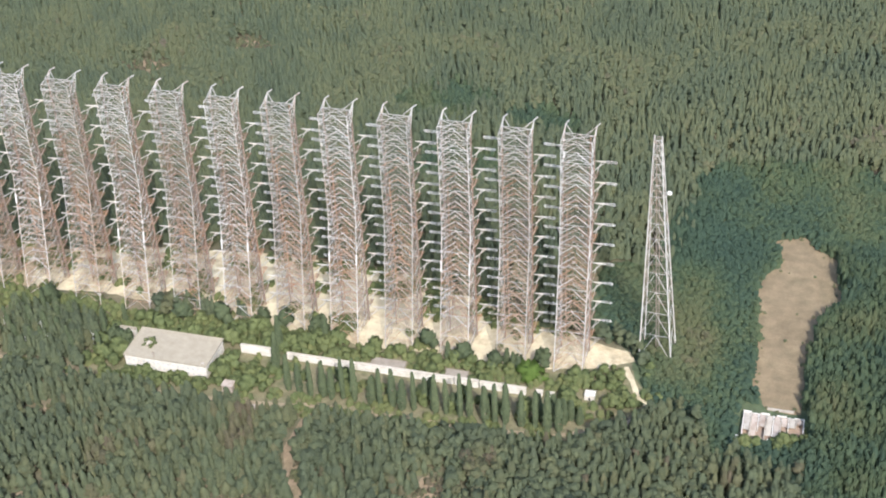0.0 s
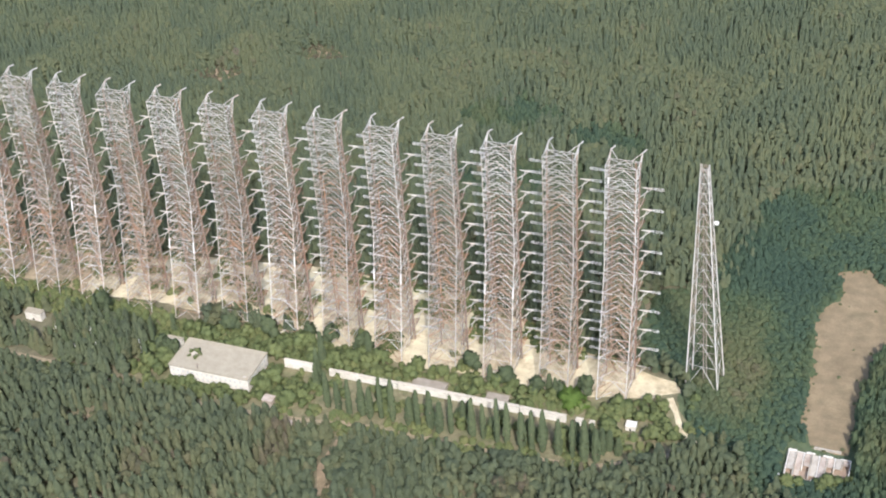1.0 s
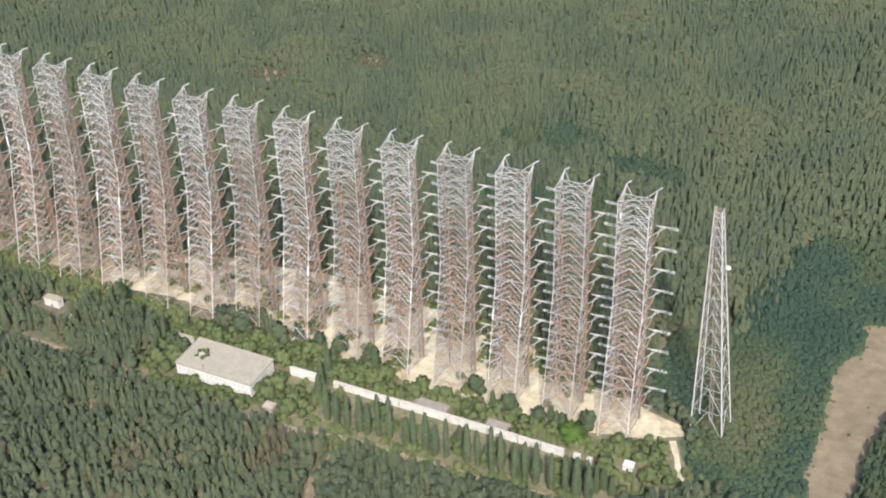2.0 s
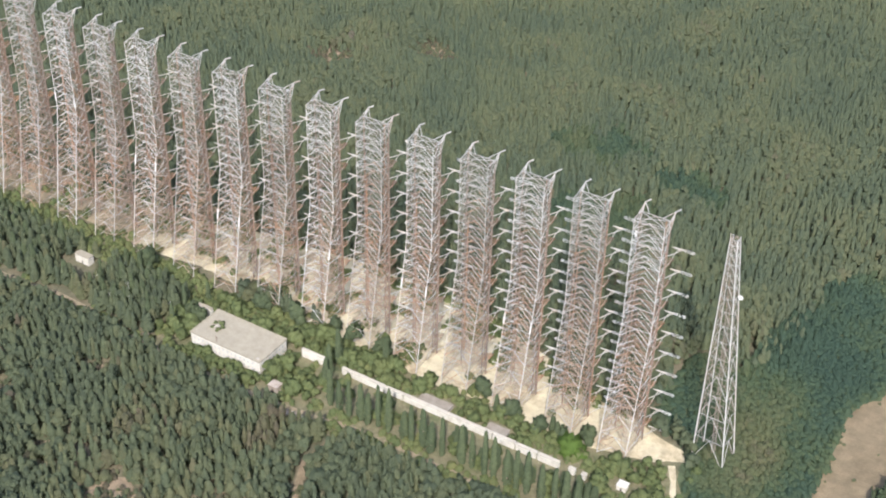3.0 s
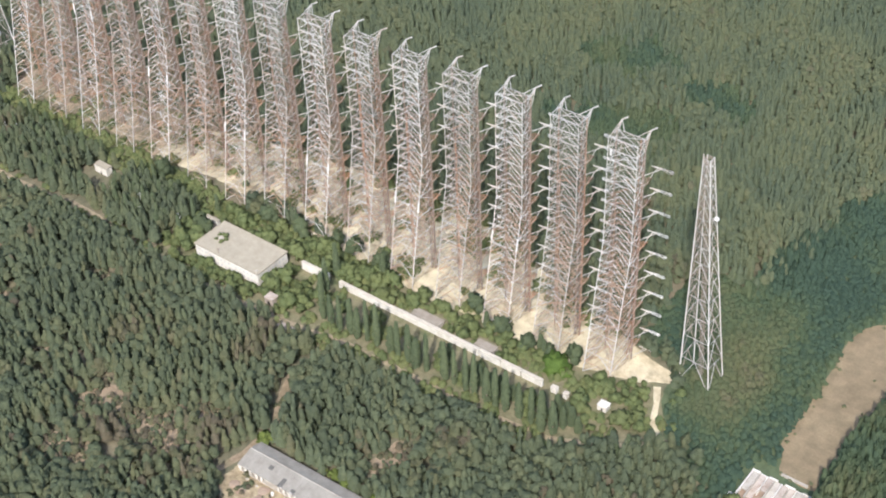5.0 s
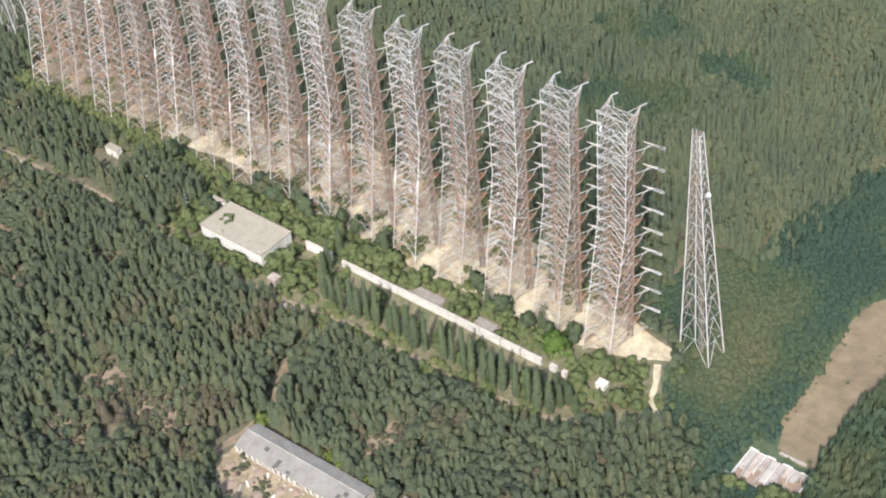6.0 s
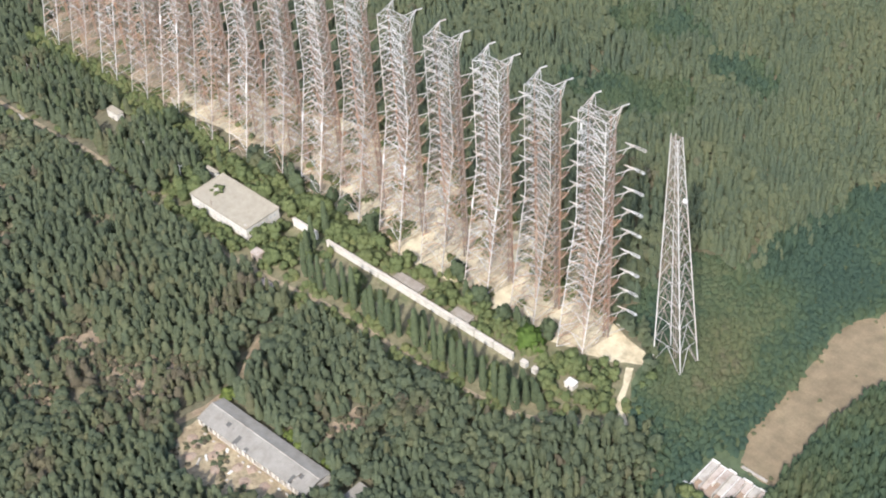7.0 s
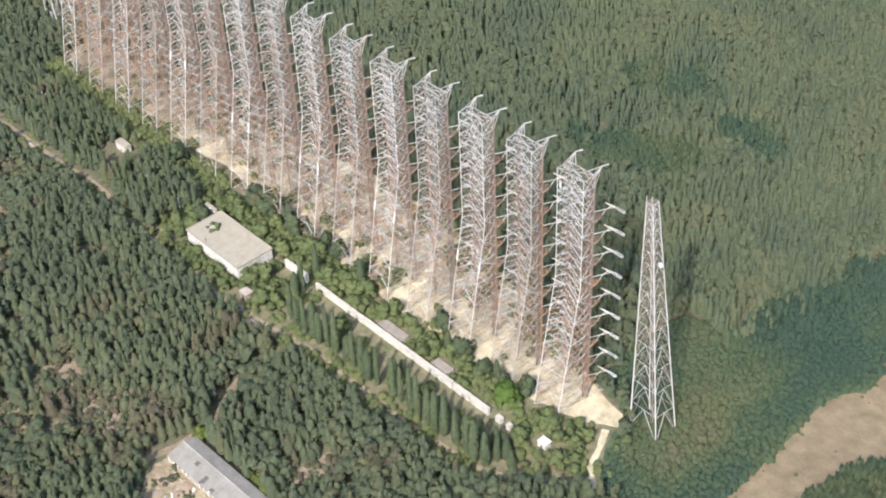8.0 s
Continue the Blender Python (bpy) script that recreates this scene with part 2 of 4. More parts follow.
VIEWED = [(-780, 290), (-660, -30), (-430, -140), (-300, -270), (-120, -310), (60, -210), (240, -120), (270, 200), (230, 640), (-20, 690), (-400, 520), (-690, 430)]
GLADES = [(-345, -114, 17, 8), (-296, -138, 9, 7), (-290, -165, 8, 6), (-375, 280, 22, 16), (-313, 330, 26, 16), (-190, -163, 17, 13), (-150, -163, 24, 15), (-180, -199, 20, 12), (-139, -137, 13, 9), (-42, -109, 10, 18), (-243, -156.5, 8, 6), (-262, -95.5, 8, 6), (-114, -106.5, 5, 6)]
THIN_STANDS = [(-165, -173.5, 55, 36), (-230, -153.5, 30, 22), (-40, -103.5, 22, 22)]
ROAD = [(-470, -64.8), (-402, -61), (-357, -59.5), (-335, -56), (-312, -57), (-295, -60.8), (-250, -63.5), (-200, -64.8), (-152, -61.2), (-118, -56), (-76, -55), (-36, -55), (10, -50.5), (38, -38), (54, -25), (58, -19), (48.5, -12.5), (43, 1), (37, 12)]
FOREST_TRACK = [(-122, -63.3), (-124, -91.3), (-116, -109.3), (-105, -125.3), (-106, -147.3), (-110, -163.3)]
TREE_FREE = [((-158, -73), (-142, -61)), ((8, -5), (47, 14)), ((-253, -53), (-184, -20)), ((-103, -159), (-22, -135)), ((101, -33), (138, -2)), ((-14, -145), (-1, -129)), ((-357, -44), (-322, -17))]


def inside(px, py, poly):
    hit = np.zeros(px.shape, bool)
    for (x0, y0), (x1, y1) in zip(poly, poly[1:] + poly[:1]):
        crosses = (y0 > py) != (y1 > py)
        hit ^= crosses & (px < (x1 - x0) * (py - y0) / ((y1 - y0) or 1e-9) + x0)
    return hit


def off_line(px, py, line):
    best = np.full(px.shape, 1e9)
    for (x0, y0), (x1, y1) in zip(line, line[1:]):
        dx, dy = x1 - x0, y1 - y0
        s = np.clip(((px - x0) * dx + (py - y0) * dy) / (dx * dx + dy * dy), 0, 1)
        best = np.minimum(best, np.hypot(px - x0 - s * dx, py - y0 - s * dy))
    return best


def waver(px, py, size):
    """Smooth patches between about -1 and 1."""
    return np.array([noise.noise((x / size, y / size, 3.7)) for x, y in zip(px, py)])


# ---- ground ----
def ragged(poly, step=5.0, jag=1.6):
    """A closed outline cut into short pieces whose corners stray."""
    out = []
    for (x0, y0), (x1, y1) in zip(poly, poly[1:] + poly[:1]):
        n = max(1, int(math.hypot(x1 - x0, y1 - y0) / step))
        for k in range(n):
            x, y = x0 + (x1 - x0) * k / n, y0 + (y1 - y0) * k / n
            out.append((x + jag * noise.noise((x * 0.21, y * 0.21, 1.0)) * 1.6, y + jag * noise.noise((x * 0.21, y * 0.21, 9.0)) * 1.6))
    return out


def sheet(name, poly, z, mat, label, category):
    bm = bmesh.new()
    f = bm.faces.new([bm.verts.new((x * SIZE, y * SIZE, z)) for x, y in poly])
    bmesh.ops.triangulate(bm, faces=[f])
    bm.normal_update()
    for f in bm.faces:
        if f.normal.z < 0:
            f.normal_flip()
    me = bpy.data.meshes.new(name)
    bm.to_mesh(me)
    bm.free()
    me.materials.append(mat)
    return tagged(new(name, me), label, category, kind="structure")


def ribbon(name, line, width, z, mat, label, category):
    pts = []
    for (x0, y0), (x1, y1) in zip(line, line[1:]):
        n = max(1, int(math.hypot(x1 - x0, y1 - y0) / 4))
        pts += [(x0 + (x1 - x0) * k / n, y0 + (y1 - y0) * k / n) for k in range(n)]
    pts.append(line[-1])
    verts, faces = [], []
    for n, (x, y) in enumerate(pts):
        ax, ay = pts[max(n - 1, 0)]
        bx, by = pts[min(n + 1, len(pts) - 1)]
        d = math.hypot(bx - ax, by - ay)
        nx, ny = -(by - ay) / d, (bx - ax) / d
        w = width * (0.5 + 0.22 * noise.noise((x * 0.13, y * 0.13, 5.0)))
        verts += [(x + nx * w, y + ny * w, z), (x - nx * w, y - ny * w, z)]
        if n:
            faces.append((2 * n - 2, 2 * n - 1, 2 * n + 1, 2 * n))
    return tagged(new(name, mesh_from(name, verts, faces, mat)), label, category, kind="structure")


tagged(new("ground", mesh_from("ground", [(-4900, -4900, 0), (4900, -4900, 0), (4900, 4900, 0), (-4900, 4900, 0)], [(0, 1, 2, 3)], FOREST_FLOOR)),
       "dark forest floor of needles, moss and dry grass", "ground", kind="structure")
sheet("ground_garden_strip", ragged(GARDEN_STRIP), 0.05, DRY_GRASS, "dry yellowish grass strip between the road and the masts", "grass")
sheet("ground_scrub", ragged(SCRUB_ZONE), 0.02, SCRUB_FLOOR, "rough green grass under the thicket", "grass")
sheet("ground_meadow", ragged(MEADOW), 0.035, SCRUB_FLOOR, "rough green grass behind the end mast", "grass")
sheet("ground_yard", ragged(YARD), 0.1, SAND, "bare pale sandy yard under the radar masts", "yard")
sheet("ground_back_strip", ragged(BACK_STRIP), 0.08, TRACK, "patchy sandy ground under the farther masts", "yard")
sheet("ground_field", ragged(FIELD), 0.05, DRY_FIELD, "dry tan grass field with scattered weeds", "field")
sheet("ground_clearing", ragged(CLEARING), 0.05, RUBBLE, "bare sandy clearing round the long barrack", "clearing")
for n, (x, y, rx, ry) in enumerate(GLADES):
    rim = [(x + rx * 0.9 * math.cos(0.349 * k) * (1 + 0.2 * math.sin(1.745 * k + n)), y + ry * 0.9 * math.sin(0.349 * k) * (1 + 0.2 * math.sin(1.745 * k + n))) for k in range(18)]
    sheet("ground_glade", ragged(rim, 5.0, 0.6), 0.06 + 0.012 * n, LITTER, "brown leaf litter in a gap of the wood", "forest floor")
ribbon("road", ROAD[:16], 2.8, 0.16, TRACK, "overgrown pale dirt road along the wood", "road")
ribbon("road_yard_path", ROAD[14:], 3.4, 0.2, SAND, "pale sandy path up to the yard", "path")
ribbon("road_forest_track", FOREST_TRACK, 4.4, 0.24, LITTER, "narrow brown dirt track through the wood", "track")

# ---- radar masts ----
STEP, COUNT = 32.5, 15
XL, XR, XM = -0.8, 15.2, 7.2
YB, TOP = 21.8, 141.0
LEVEL = TOP / 22


def front_y(z):
    return 14.4 * min(z / 78.0, 1.0)


def lattice(name, verts, faces, thick, mat):
    """The edges of a hull as one connected cage of bars."""
    bm = bmesh.new()
    points = [bm.verts.new(v) for v in verts]
    for f in faces:
        bm.faces.new([points[n] for n in f])
    bmesh.ops.wireframe(bm, faces=bm.faces[:], thickness=thick, use_replace=True, use_even_offset=False, use_boundary=True)
    bm.verts.ensure_lookup_table()
    bm.verts.index_update()
    out = mesh_from(name, [tuple(v.co) for v in bm.verts], [[v.index for v in f.verts] for f in bm.faces], mat)
    bm.free()
    return out


def build_mast(name, pale, group):
    """One box-section lattice mast: splayed front legs, upright back legs, and horizontal dipoles behind."""
    mast = thing(name, 0, 0, 0, "tall weathered steel lattice mast with rusted back and white dipoles", "radar mast", group)
    for x in (XL, XR):
        pts = [(x, front_y(z), z) for z in (-0.3, 26, 52, 78, 110, TOP)]
        part("front_leg", mesh_from("front_leg", *tube(pts, [0.24, 0.24, 0.23, 0.22, 0.21, 0.21], 6), pale), mast, "pale zinc-grey steel leg")
        part("back_leg", mesh_from("back_leg", *tube([(x, YB, -0.3), (x, YB, 70), (x, YB, TOP)], [0.4, 0.37, 0.33], 6), RUSTY), mast, "rust-stained steel leg")
    for k in range(22):
        z0, z1 = k * LEVEL, (k + 1) * LEVEL
        f0, f1 = front_y(z0), front_y(z1)
        back = TAN_RUST if k < 9 else RUSTY if k < 17 else DULL
        slim = 0.72 if k < 6 else 1.0
        bar("front_beam", (XL, f1, z1), (XR, f1, z1), 0.12, back if k % 2 == 0 else pale, mast)
        bar("back_beam", (XL, YB, z1), (XR, YB, z1), 0.18 * slim, back, mast)
        for x in (XL, XR):
            bar("front_brace", (x, f0, z0), (XM, f1, z1), 0.17, TAN_RUST if k < 11 and (k + (x > 0)) % 2 else pale, mast)
            bar("back_brace", (x, YB, z0), (XM, YB, z1), 0.19 * slim, back, mast)
            bar("side_beam", (x, f1, z1), (x, YB, z1), 0.17 * slim, back if k % 2 else pale, mast)
            ends = ((f0, z0), (YB, z1)) if k % 2 else ((YB, z0), (f1, z1))
            bar("side_brace", (x, *ends[0]), (x, *ends[1]), 0.15 * slim, pale if x > 0 and k > 7 else back, mast)
        if k % 2:
            bar("inner_brace", (XL, f1, z1), (XR, YB, z1), 0.17, back, mast)
            bar("inner_brace", (XR, f1, z1), (XL, YB, z1), 0.17, back, mast)
        if k < 5:
            for x in (XL, XR):
                bar("foot_strut", (x, f0, z0), (XM, (f1 + YB) / 2, z1), 0.14, TAN_RUST, mast)
                bar("foot_strut", (x, YB, z0), (XM, (f1 + YB) / 2, z1), 0.14, TAN_RUST, mast)
    fine = []
    for k in range(22):
        z0, z1 = k * LEVEL, (k + 1) * LEVEL
        zm = (z0 + z1) / 2
        f1, fm = front_y(z1), front_y(zm)
        for ym, y1 in ((fm, f1), (YB, YB)):
            for x in (XL, XR):
                h = (x + XM) / 2
                fine += [tube([(x, ym, zm), (h, ym, zm)], 0.08, 3), tube([(h, ym, zm), (h, y1, z1)], 0.08, 3), tube([(x, y1, z1), (h, ym, zm)], 0.08, 3)]
        for x in (XL, XR):
            h = (fm + YB) / 2
            fine += [tube([(x, fm, zm), (x, YB, zm)], 0.1, 3), tube([(x, h, zm), (x, (f1 + YB) / 2, z1)], 0.1, 3), tube([(x, YB, zm), (x, (f1 + YB) / 2, z1)], 0.1, 3)]
    tagged(part("secondary_bracing", mesh_from("secondary_bracing", *joined(fine), WIRE), mast, "thin secondary bracing"), kind="stuff")
    # second set of chevrons half a level up, and rust-orange bracing in the middle of the shaft
    chevrons, heart = [], []
    rng = np.random.default_rng(401)
    for k in range(21):
        z0, z1 = (k + 0.5) * LEVEL, (k + 1.5) * LEVEL
        for x in (XL, XR):
            if k > 4 and rng.uniform() < 0.85:
                up = rng.uniform(-0.7, 0.7)
                chevrons.append(tube([(x, front_y(z0), z0 + up), (XM + rng.uniform(-1.2, 1.2), front_y(z1 + up) + 0.2, z1 + up)], rng.uniform(0.07, 0.13), 3))
            chevrons.append(tube([(x, (front_y(z0) + YB) / 2, z0), (x, YB, z1)], 0.11, 3))
    for k in range(20):
        z0, z1 = k * LEVEL, (k + 1) * LEVEL
        deep = (front_y(z1) + YB) / 2
        if k < 3:
            continue
        for x in (XL, XR):
            if rng.uniform() < (0.85 if k < 14 else 0.5):
                heart.append(tube([(x, deep, z0 + 2), (XM + rng.uniform(-2, 2), deep + rng.uniform(-2, 2), z1 + 2)], 0.17, 3))
            if rng.uniform() < 0.8:
                heart.append(tube([(x, YB - 0.5, z0), (x + (XM - x) * rng.uniform(0.3, 0.9), deep, z1)], 0.16, 3))
        if k % 2 and k < 16:
            heart.append(tube([(XL + 2.5, YB - 2.0, z0 - LEVEL), (XL + 3.0, YB - 2.2, z1)], 0.32, 4))
    tagged(part("chevron_bracing", mesh_from("chevron_bracing", *joined(chevrons), pale), mast, "pale half-level bracing"), kind="stuff")
    tagged(part("heart_bracing", mesh_from("heart_bracing", *joined(heart), ORANGE_RUST), mast, "rust-orange bracing inside the shaft"), kind="stuff")
    part("feeder_pipe", mesh_from("feeder_pipe", *tube([(XR - 0.4, YB + 0.9, 0.0), (XR - 0.2, YB + 0.8, 60), (XR - 0.4, YB + 0.8, TOP - 20)], [0.5, 0.42, 0.3], 6), RUSTY), mast, "rust-brown upright feeder pipe")
    upper = [tube([(XL + 0.64 * n, YB + 0.8, 72), (XL + 0.64 * n, YB + 0.8, TOP - 1)], 0.055, 3) for n in range(26)]
    upper += [tube([(XL, YB + 0.9, 72 + 1.5 * n), (XR, YB + 0.9, 72 + 1.5 * n)], 0.075, 3) for n in range(46)]
    tagged(part("reflector_screen", mesh_from("reflector_screen", *joined(upper), WIRE), mast, "brown wire reflector screen"), kind="stuff")
    rng = np.random.default_rng(400)
    lower = []
    for n in range(33):
        x = XL + 0.5 * n
        for z in range(3, 72, 5):
            if rng.uniform() < min(0.75, max(0.0, 0.012 * z - 0.25)) + 0.12 * math.sin(0.35 * x + 0.21 * z) ** 2:
                lower.append(tube([(x, YB + 0.8, z), (x + rng.uniform(-0.2, 0.2), YB + 0.8, z + 5)], 0.08, 3))
    for n in range(60):
        z = 3 + 1.15 * n
        for x in (XL, XL + 5.33, XL + 10.67):
            if rng.uniform() < min(0.75, max(0.0, 0.014 * z - 0.2)):
                lower.append(tube([(x, YB + 0.9, z), (x + 5.33, YB + 0.9, z + rng.uniform(-0.3, 0.3))], 0.075, 3))
    tagged(part("reflector_screen", mesh_from("reflector_screen", *joined(lower), RUST_WIRE), mast, "rust-tan wire reflector screen"), kind="stuff")
    loose = []
    for n in range(110):
        z = rng.uniform(24, 80)
        a = np.array((rng.uniform(XL, XR), rng.uniform(front_y(z) + 0.5, YB), z))
        d = rng.normal(0, 1, 3) * (1.0, 0.7, 1.2)
        b = a + d / np.linalg.norm(d) * rng.uniform(3, 7)
        b = np.clip(b, (XL, front_y(min(b[2], 78)) + 0.3, 1.0), (XR, YB, 84))
        loose.append(tube([tuple(a), tuple((a + b) / 2 + (0, 0, -0.5)), tuple(b)], 0.1, 3))
    tagged(part("hanging_wire", mesh_from("hanging_wire", *joined(loose), RUST_WIRE), mast, "loose hanging feeder wires"), kind="stuff")
    bar("ladder", (XR - 2.0, YB - 1.0, 0), (XR - 2.0, YB - 1.0, TOP), 0.35, RUSTY, mast, label="rusty caged ladder")
    rungs = [tube([(XR + 0.2, YB - 1.6, 6), (XR + 0.2, YB - 1.6, TOP - 8)], 0.14, 3)]
    for n in range(150):
        if n % 8 < 4:
            rungs.append(tube([(XR + 0.2, YB - 0.3, 6 + 0.84 * n), (XR + 0.2, YB - 3.2, 6.9 + 0.84 * n)], 0.15, 3))
    part("cable_ladder", mesh_from("cable_ladder", *joined(rungs), RED_RUST), mast, "rust-red cable ladder up the back corner")
    # horns that carry the wires, out over the back
    for x, inward in ((XL, 1), (XR, -1)):
        tip, knee = (x + 1.2, 29.6, 143.8), (x + 0.1, 26.0, TOP + 3.0)
        horn = part("horn", mesh_from("horn", *tube([(x, YB - 0.3, TOP - 4), (x + 0.2, YB + 0.4, TOP), knee, tip], [0.3, 0.34, 0.36, 0.42], 5), DULL), mast, "pale upturned steel horn")
        for foot in ((x, YB - 5.5, TOP - 0.5), (x + inward * 4.5, YB - 0.2, TOP), (x, YB, TOP - 7)):
            bar("stay", foot, knee, 0.2, DULL, horn)
    # dipoles, ten to each side, half a level apart
    for side in (1, -1):
        x0 = XR if side > 0 else XL
        for k in range(10):
            z = 2.2 + 13.08 * k + (0 if side > 0 else 7.2)
            tip = 25.7 if side > 0 else -13.2
            mid = x0 + (tip - x0) * 0.4
            hoops = [(mid + (tip - mid) * u, 31.7, z) for u in (0, 0.22, 0.86, 1.0)]
            cage = part("dipole", lattice("dipole", *tube(hoops, [0.38, 0.76, 0.88, 0.6], 7), 0.4, WHITE_STEEL), mast, "white wire-cage dipole")
            part("neck", mesh_from("neck", *tube([(x0 - side * 0.8, 30.2, z + 0.9), (mid, 31.6, z)], [0.2, 0.55], 5), PALE_PIPE), cage)
            bar("arm", (x0, YB, z + 0.4), (mid, 31.6, z + 0.1), 0.22, PALE_PIPE, cage)
            curve = [(x0, YB + 0.3, z - 6.2), (x0 + side * 0.9, YB + 3.5, z - 4.6), (x0 + side * 1.2, YB + 6.5, z - 1.8), (x0 + side * 2.0, 31.0, z - 0.3), (mid, 31.7, z)]
            part("feed_pipe", mesh_from("feed_pipe", *tube(curve, 0.2, 4), PALE_PIPE), cage, "curved yellowish-grey feed pipe")
            roots = [(x0, YB + 0.1, z - 7.2 + 0.95 * n) for n in range(8)]
            middle = [(x0 + side * 1.1, YB + 2.2 + 0.1 * n, z - 5.5 + 0.55 * n) for n in range(8)]
            apex = (x0 + side * 2.3, YB + 5.0, z - 3.2)
            webs = [(n, n + 1, n + 9, n + 8) for n in range(7)] + [(n + 8, n + 9, 16) for n in range(7)]
            part("feed_fan", lattice("feed_fan", roots + middle + [apex], webs, 0.4, ORANGE_RUST if k < 7 else RED_RUST), cage, "rust-red fan of feeder wires")
    return mast


def sleeves(mast, z):
    """White sheet sleeves round the front legs."""
    for x in (XL, XR):
        part("sleeve", mesh_from("sleeve", *tube([(x, front_y(z) - 0.1, z), (x, front_y(z + 6) - 0.1, z + 6)], 0.48, 6), WHITE_STEEL), mast, "white sheet sleeve round the leg")


bright_mast = build_mast("radar_mast", ZINC, "row of radar masts")
dull_mast = build_mast("radar_mast", DULL, "row of radar masts")
dull_mast.matrix_basis = spot(-STEP, 0)
SLEEVE_HEIGHTS = {2: 52, 4: 49, 6: 48, 8: 46, 10: 60, 12: 82}
for n in range(2, COUNT):
    mast = copy_thing(bright_mast if n % 2 == 0 else dull_mast, spot(-STEP * n, 0))
    if n in SLEEVE_HEIGHTS:
        sleeves(mast, SLEEVE_HEIGHTS[n])
part("panel", mesh_from("panel", *block(0.2, 14.6, 130.5, 1.3, 15.0, 134.2, 0.1), WHITE_STEEL), bright_mast, "small white sheet panel")


def build_end_tower(x, y, dished):
    """A free-standing lattice tower whose inner leg is upright and whose other legs lean."""
    tower = thing("lattice_tower", x, y, 0, "slender pale steel lattice tower tapering to the top", "lattice tower", "end towers of the row")
    foot = [(-0.6, 0), (17.2, -1.2), (18.2, 12.5), (0.5, 13.5)]
    tip = [(1.3, -1.2), (5.0, -1.2), (5.0, 2.6), (1.3, 2.6)]
    top = 142.0

    def at(c, z):
        f = z / top
        return (foot[c][0] + (tip[c][0] - foot[c][0]) * f, foot[c][1] + (tip[c][1] - foot[c][1]) * f, z)

    for c in range(4):
        part("leg", mesh_from("leg", *tube([at(c, -0.3), at(c, top * 0.5), at(c, top + (3.0 if c == 0 else 0.4))], [0.36, 0.3, 0.22], 6), ZINC), tower)
    fine = []
    heights, z, h = [0.0], 0.0, 17.0
    while z + h < top - 2:
        z += h
        heights.append(z)
        h = max(5.5, h * 0.91)
    heights.append(top)
    for z0, z1 in zip(heights, heights[1:]):
        r = 0.27 - 0.03 * z0 / top
        for c in range(4):
            d = (c + 1) % 4
            mid = [(a + b) / 2 for a, b in zip(at(c, z1), at(d, z1))]
            # bracing of the far two faces is darker and browner than the near two
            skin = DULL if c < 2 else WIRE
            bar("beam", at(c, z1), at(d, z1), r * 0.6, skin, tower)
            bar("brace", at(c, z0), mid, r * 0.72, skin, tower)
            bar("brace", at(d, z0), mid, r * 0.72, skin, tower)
            if z0 > 30:
                fine.append(tube([at(c, (z0 + z1) / 2), at(d, (z0 + z1) / 2)], 0.13, 3))
                fine.append(tube([at(c, z1), [(a + b) / 2 for a, b in zip(at(c, z0), at(d, z0))]], 0.13, 3))
    # ladder shaft added inside the tower to thicken its cast shadow
    shaft = [[sum(at(c, z)[n] for c in range(4)) / 4 for n in range(3)] for z in (2.0, top * 0.5, top - 2)]
    for dx, dy in ((-0.8, -0.8), (0.8, -0.8), (0.8, 0.8), (-0.8, 0.8)):
        fine.append(tube([(x + dx, y + dy, z) for x, y, z in shaft], 0.16, 3))
    for n in range(90):
        u = n / 90
        a, b = (shaft[0], shaft[1]) if u < 0.5 else (shaft[1], shaft[2])
        x, y, z = [p + (q - p) * (2 * u % 1.0) for p, q in zip(a, b)]
        fine.append(tube([(x - 0.8, y - 0.8, z), (x + 0.8, y + 0.8, z + 0.7)], 0.13, 3))
    tagged(part("secondary_bracing", mesh_from("secondary_bracing", *joined(fine), WIRE), tower, "dull thin bracing and added ladder shaft"), kind="stuff")
    if dished:
        x, y, z = at(1, 110.6)
        verts, faces = [], []
        for n, (r, off) in enumerate(((0.3, -0.5), (1.0, -0.3), (1.35, 0.15), (1.3, 0.5), (0.2, 0.2))):
            for k in range(12):
                a = 2 * math.pi * k / 12
                verts.append((x + 2.9 + r * math.cos(a), y + 1.6 - off, z + r * math.sin(a)))
            if n:
                faces += [(12 * n - 12 + k, 12 * n - 12 + (k + 1) % 12, 12 * n + (k + 1) % 12, 12 * n + k) for k in range(12)]
        faces += [tuple(range(12))[::-1], tuple(range(48, 60))]
        dish = part("dish", mesh_from("dish", verts, faces, WHITE_STEEL), tower, "round white drum antenna")
        bar("bracket", (x, y, z), (x + 2.9, y + 1.7, z), 0.15, DULL, dish)
    return tower


build_end_tower(43.6, 23.4, True)
build_end_tower(-516.0, 24.0, False)


# ---- buildings ----
def window_at(parent, x, y, z, w, h, face):
    """A framed window on a wall that looks along -y ('s') or +x ('e')."""
    if face == "s":
        frame_box, pane_box = block(x - w / 2, y - 0.08, z, x + w / 2, y + 0.02, z + h), block(x - w / 2 + 0.12, y - 0.1, z + 0.12, x + w / 2 - 0.12, y - 0.07, z + h - 0.12)
    else:
        frame_box, pane_box = block(x - 0.02, y - w / 2, z, x + 0.08, y + w / 2, z + h), block(x + 0.07, y - w / 2 + 0.12, z + 0.12, x + 0.1, y + w / 2 - 0.12, z + h - 0.12)
    win = part("window", mesh_from("window", *frame_box, WHITE_WALL), parent)
    part("pane", mesh_from("pane", *pane_box, GLASS), win)


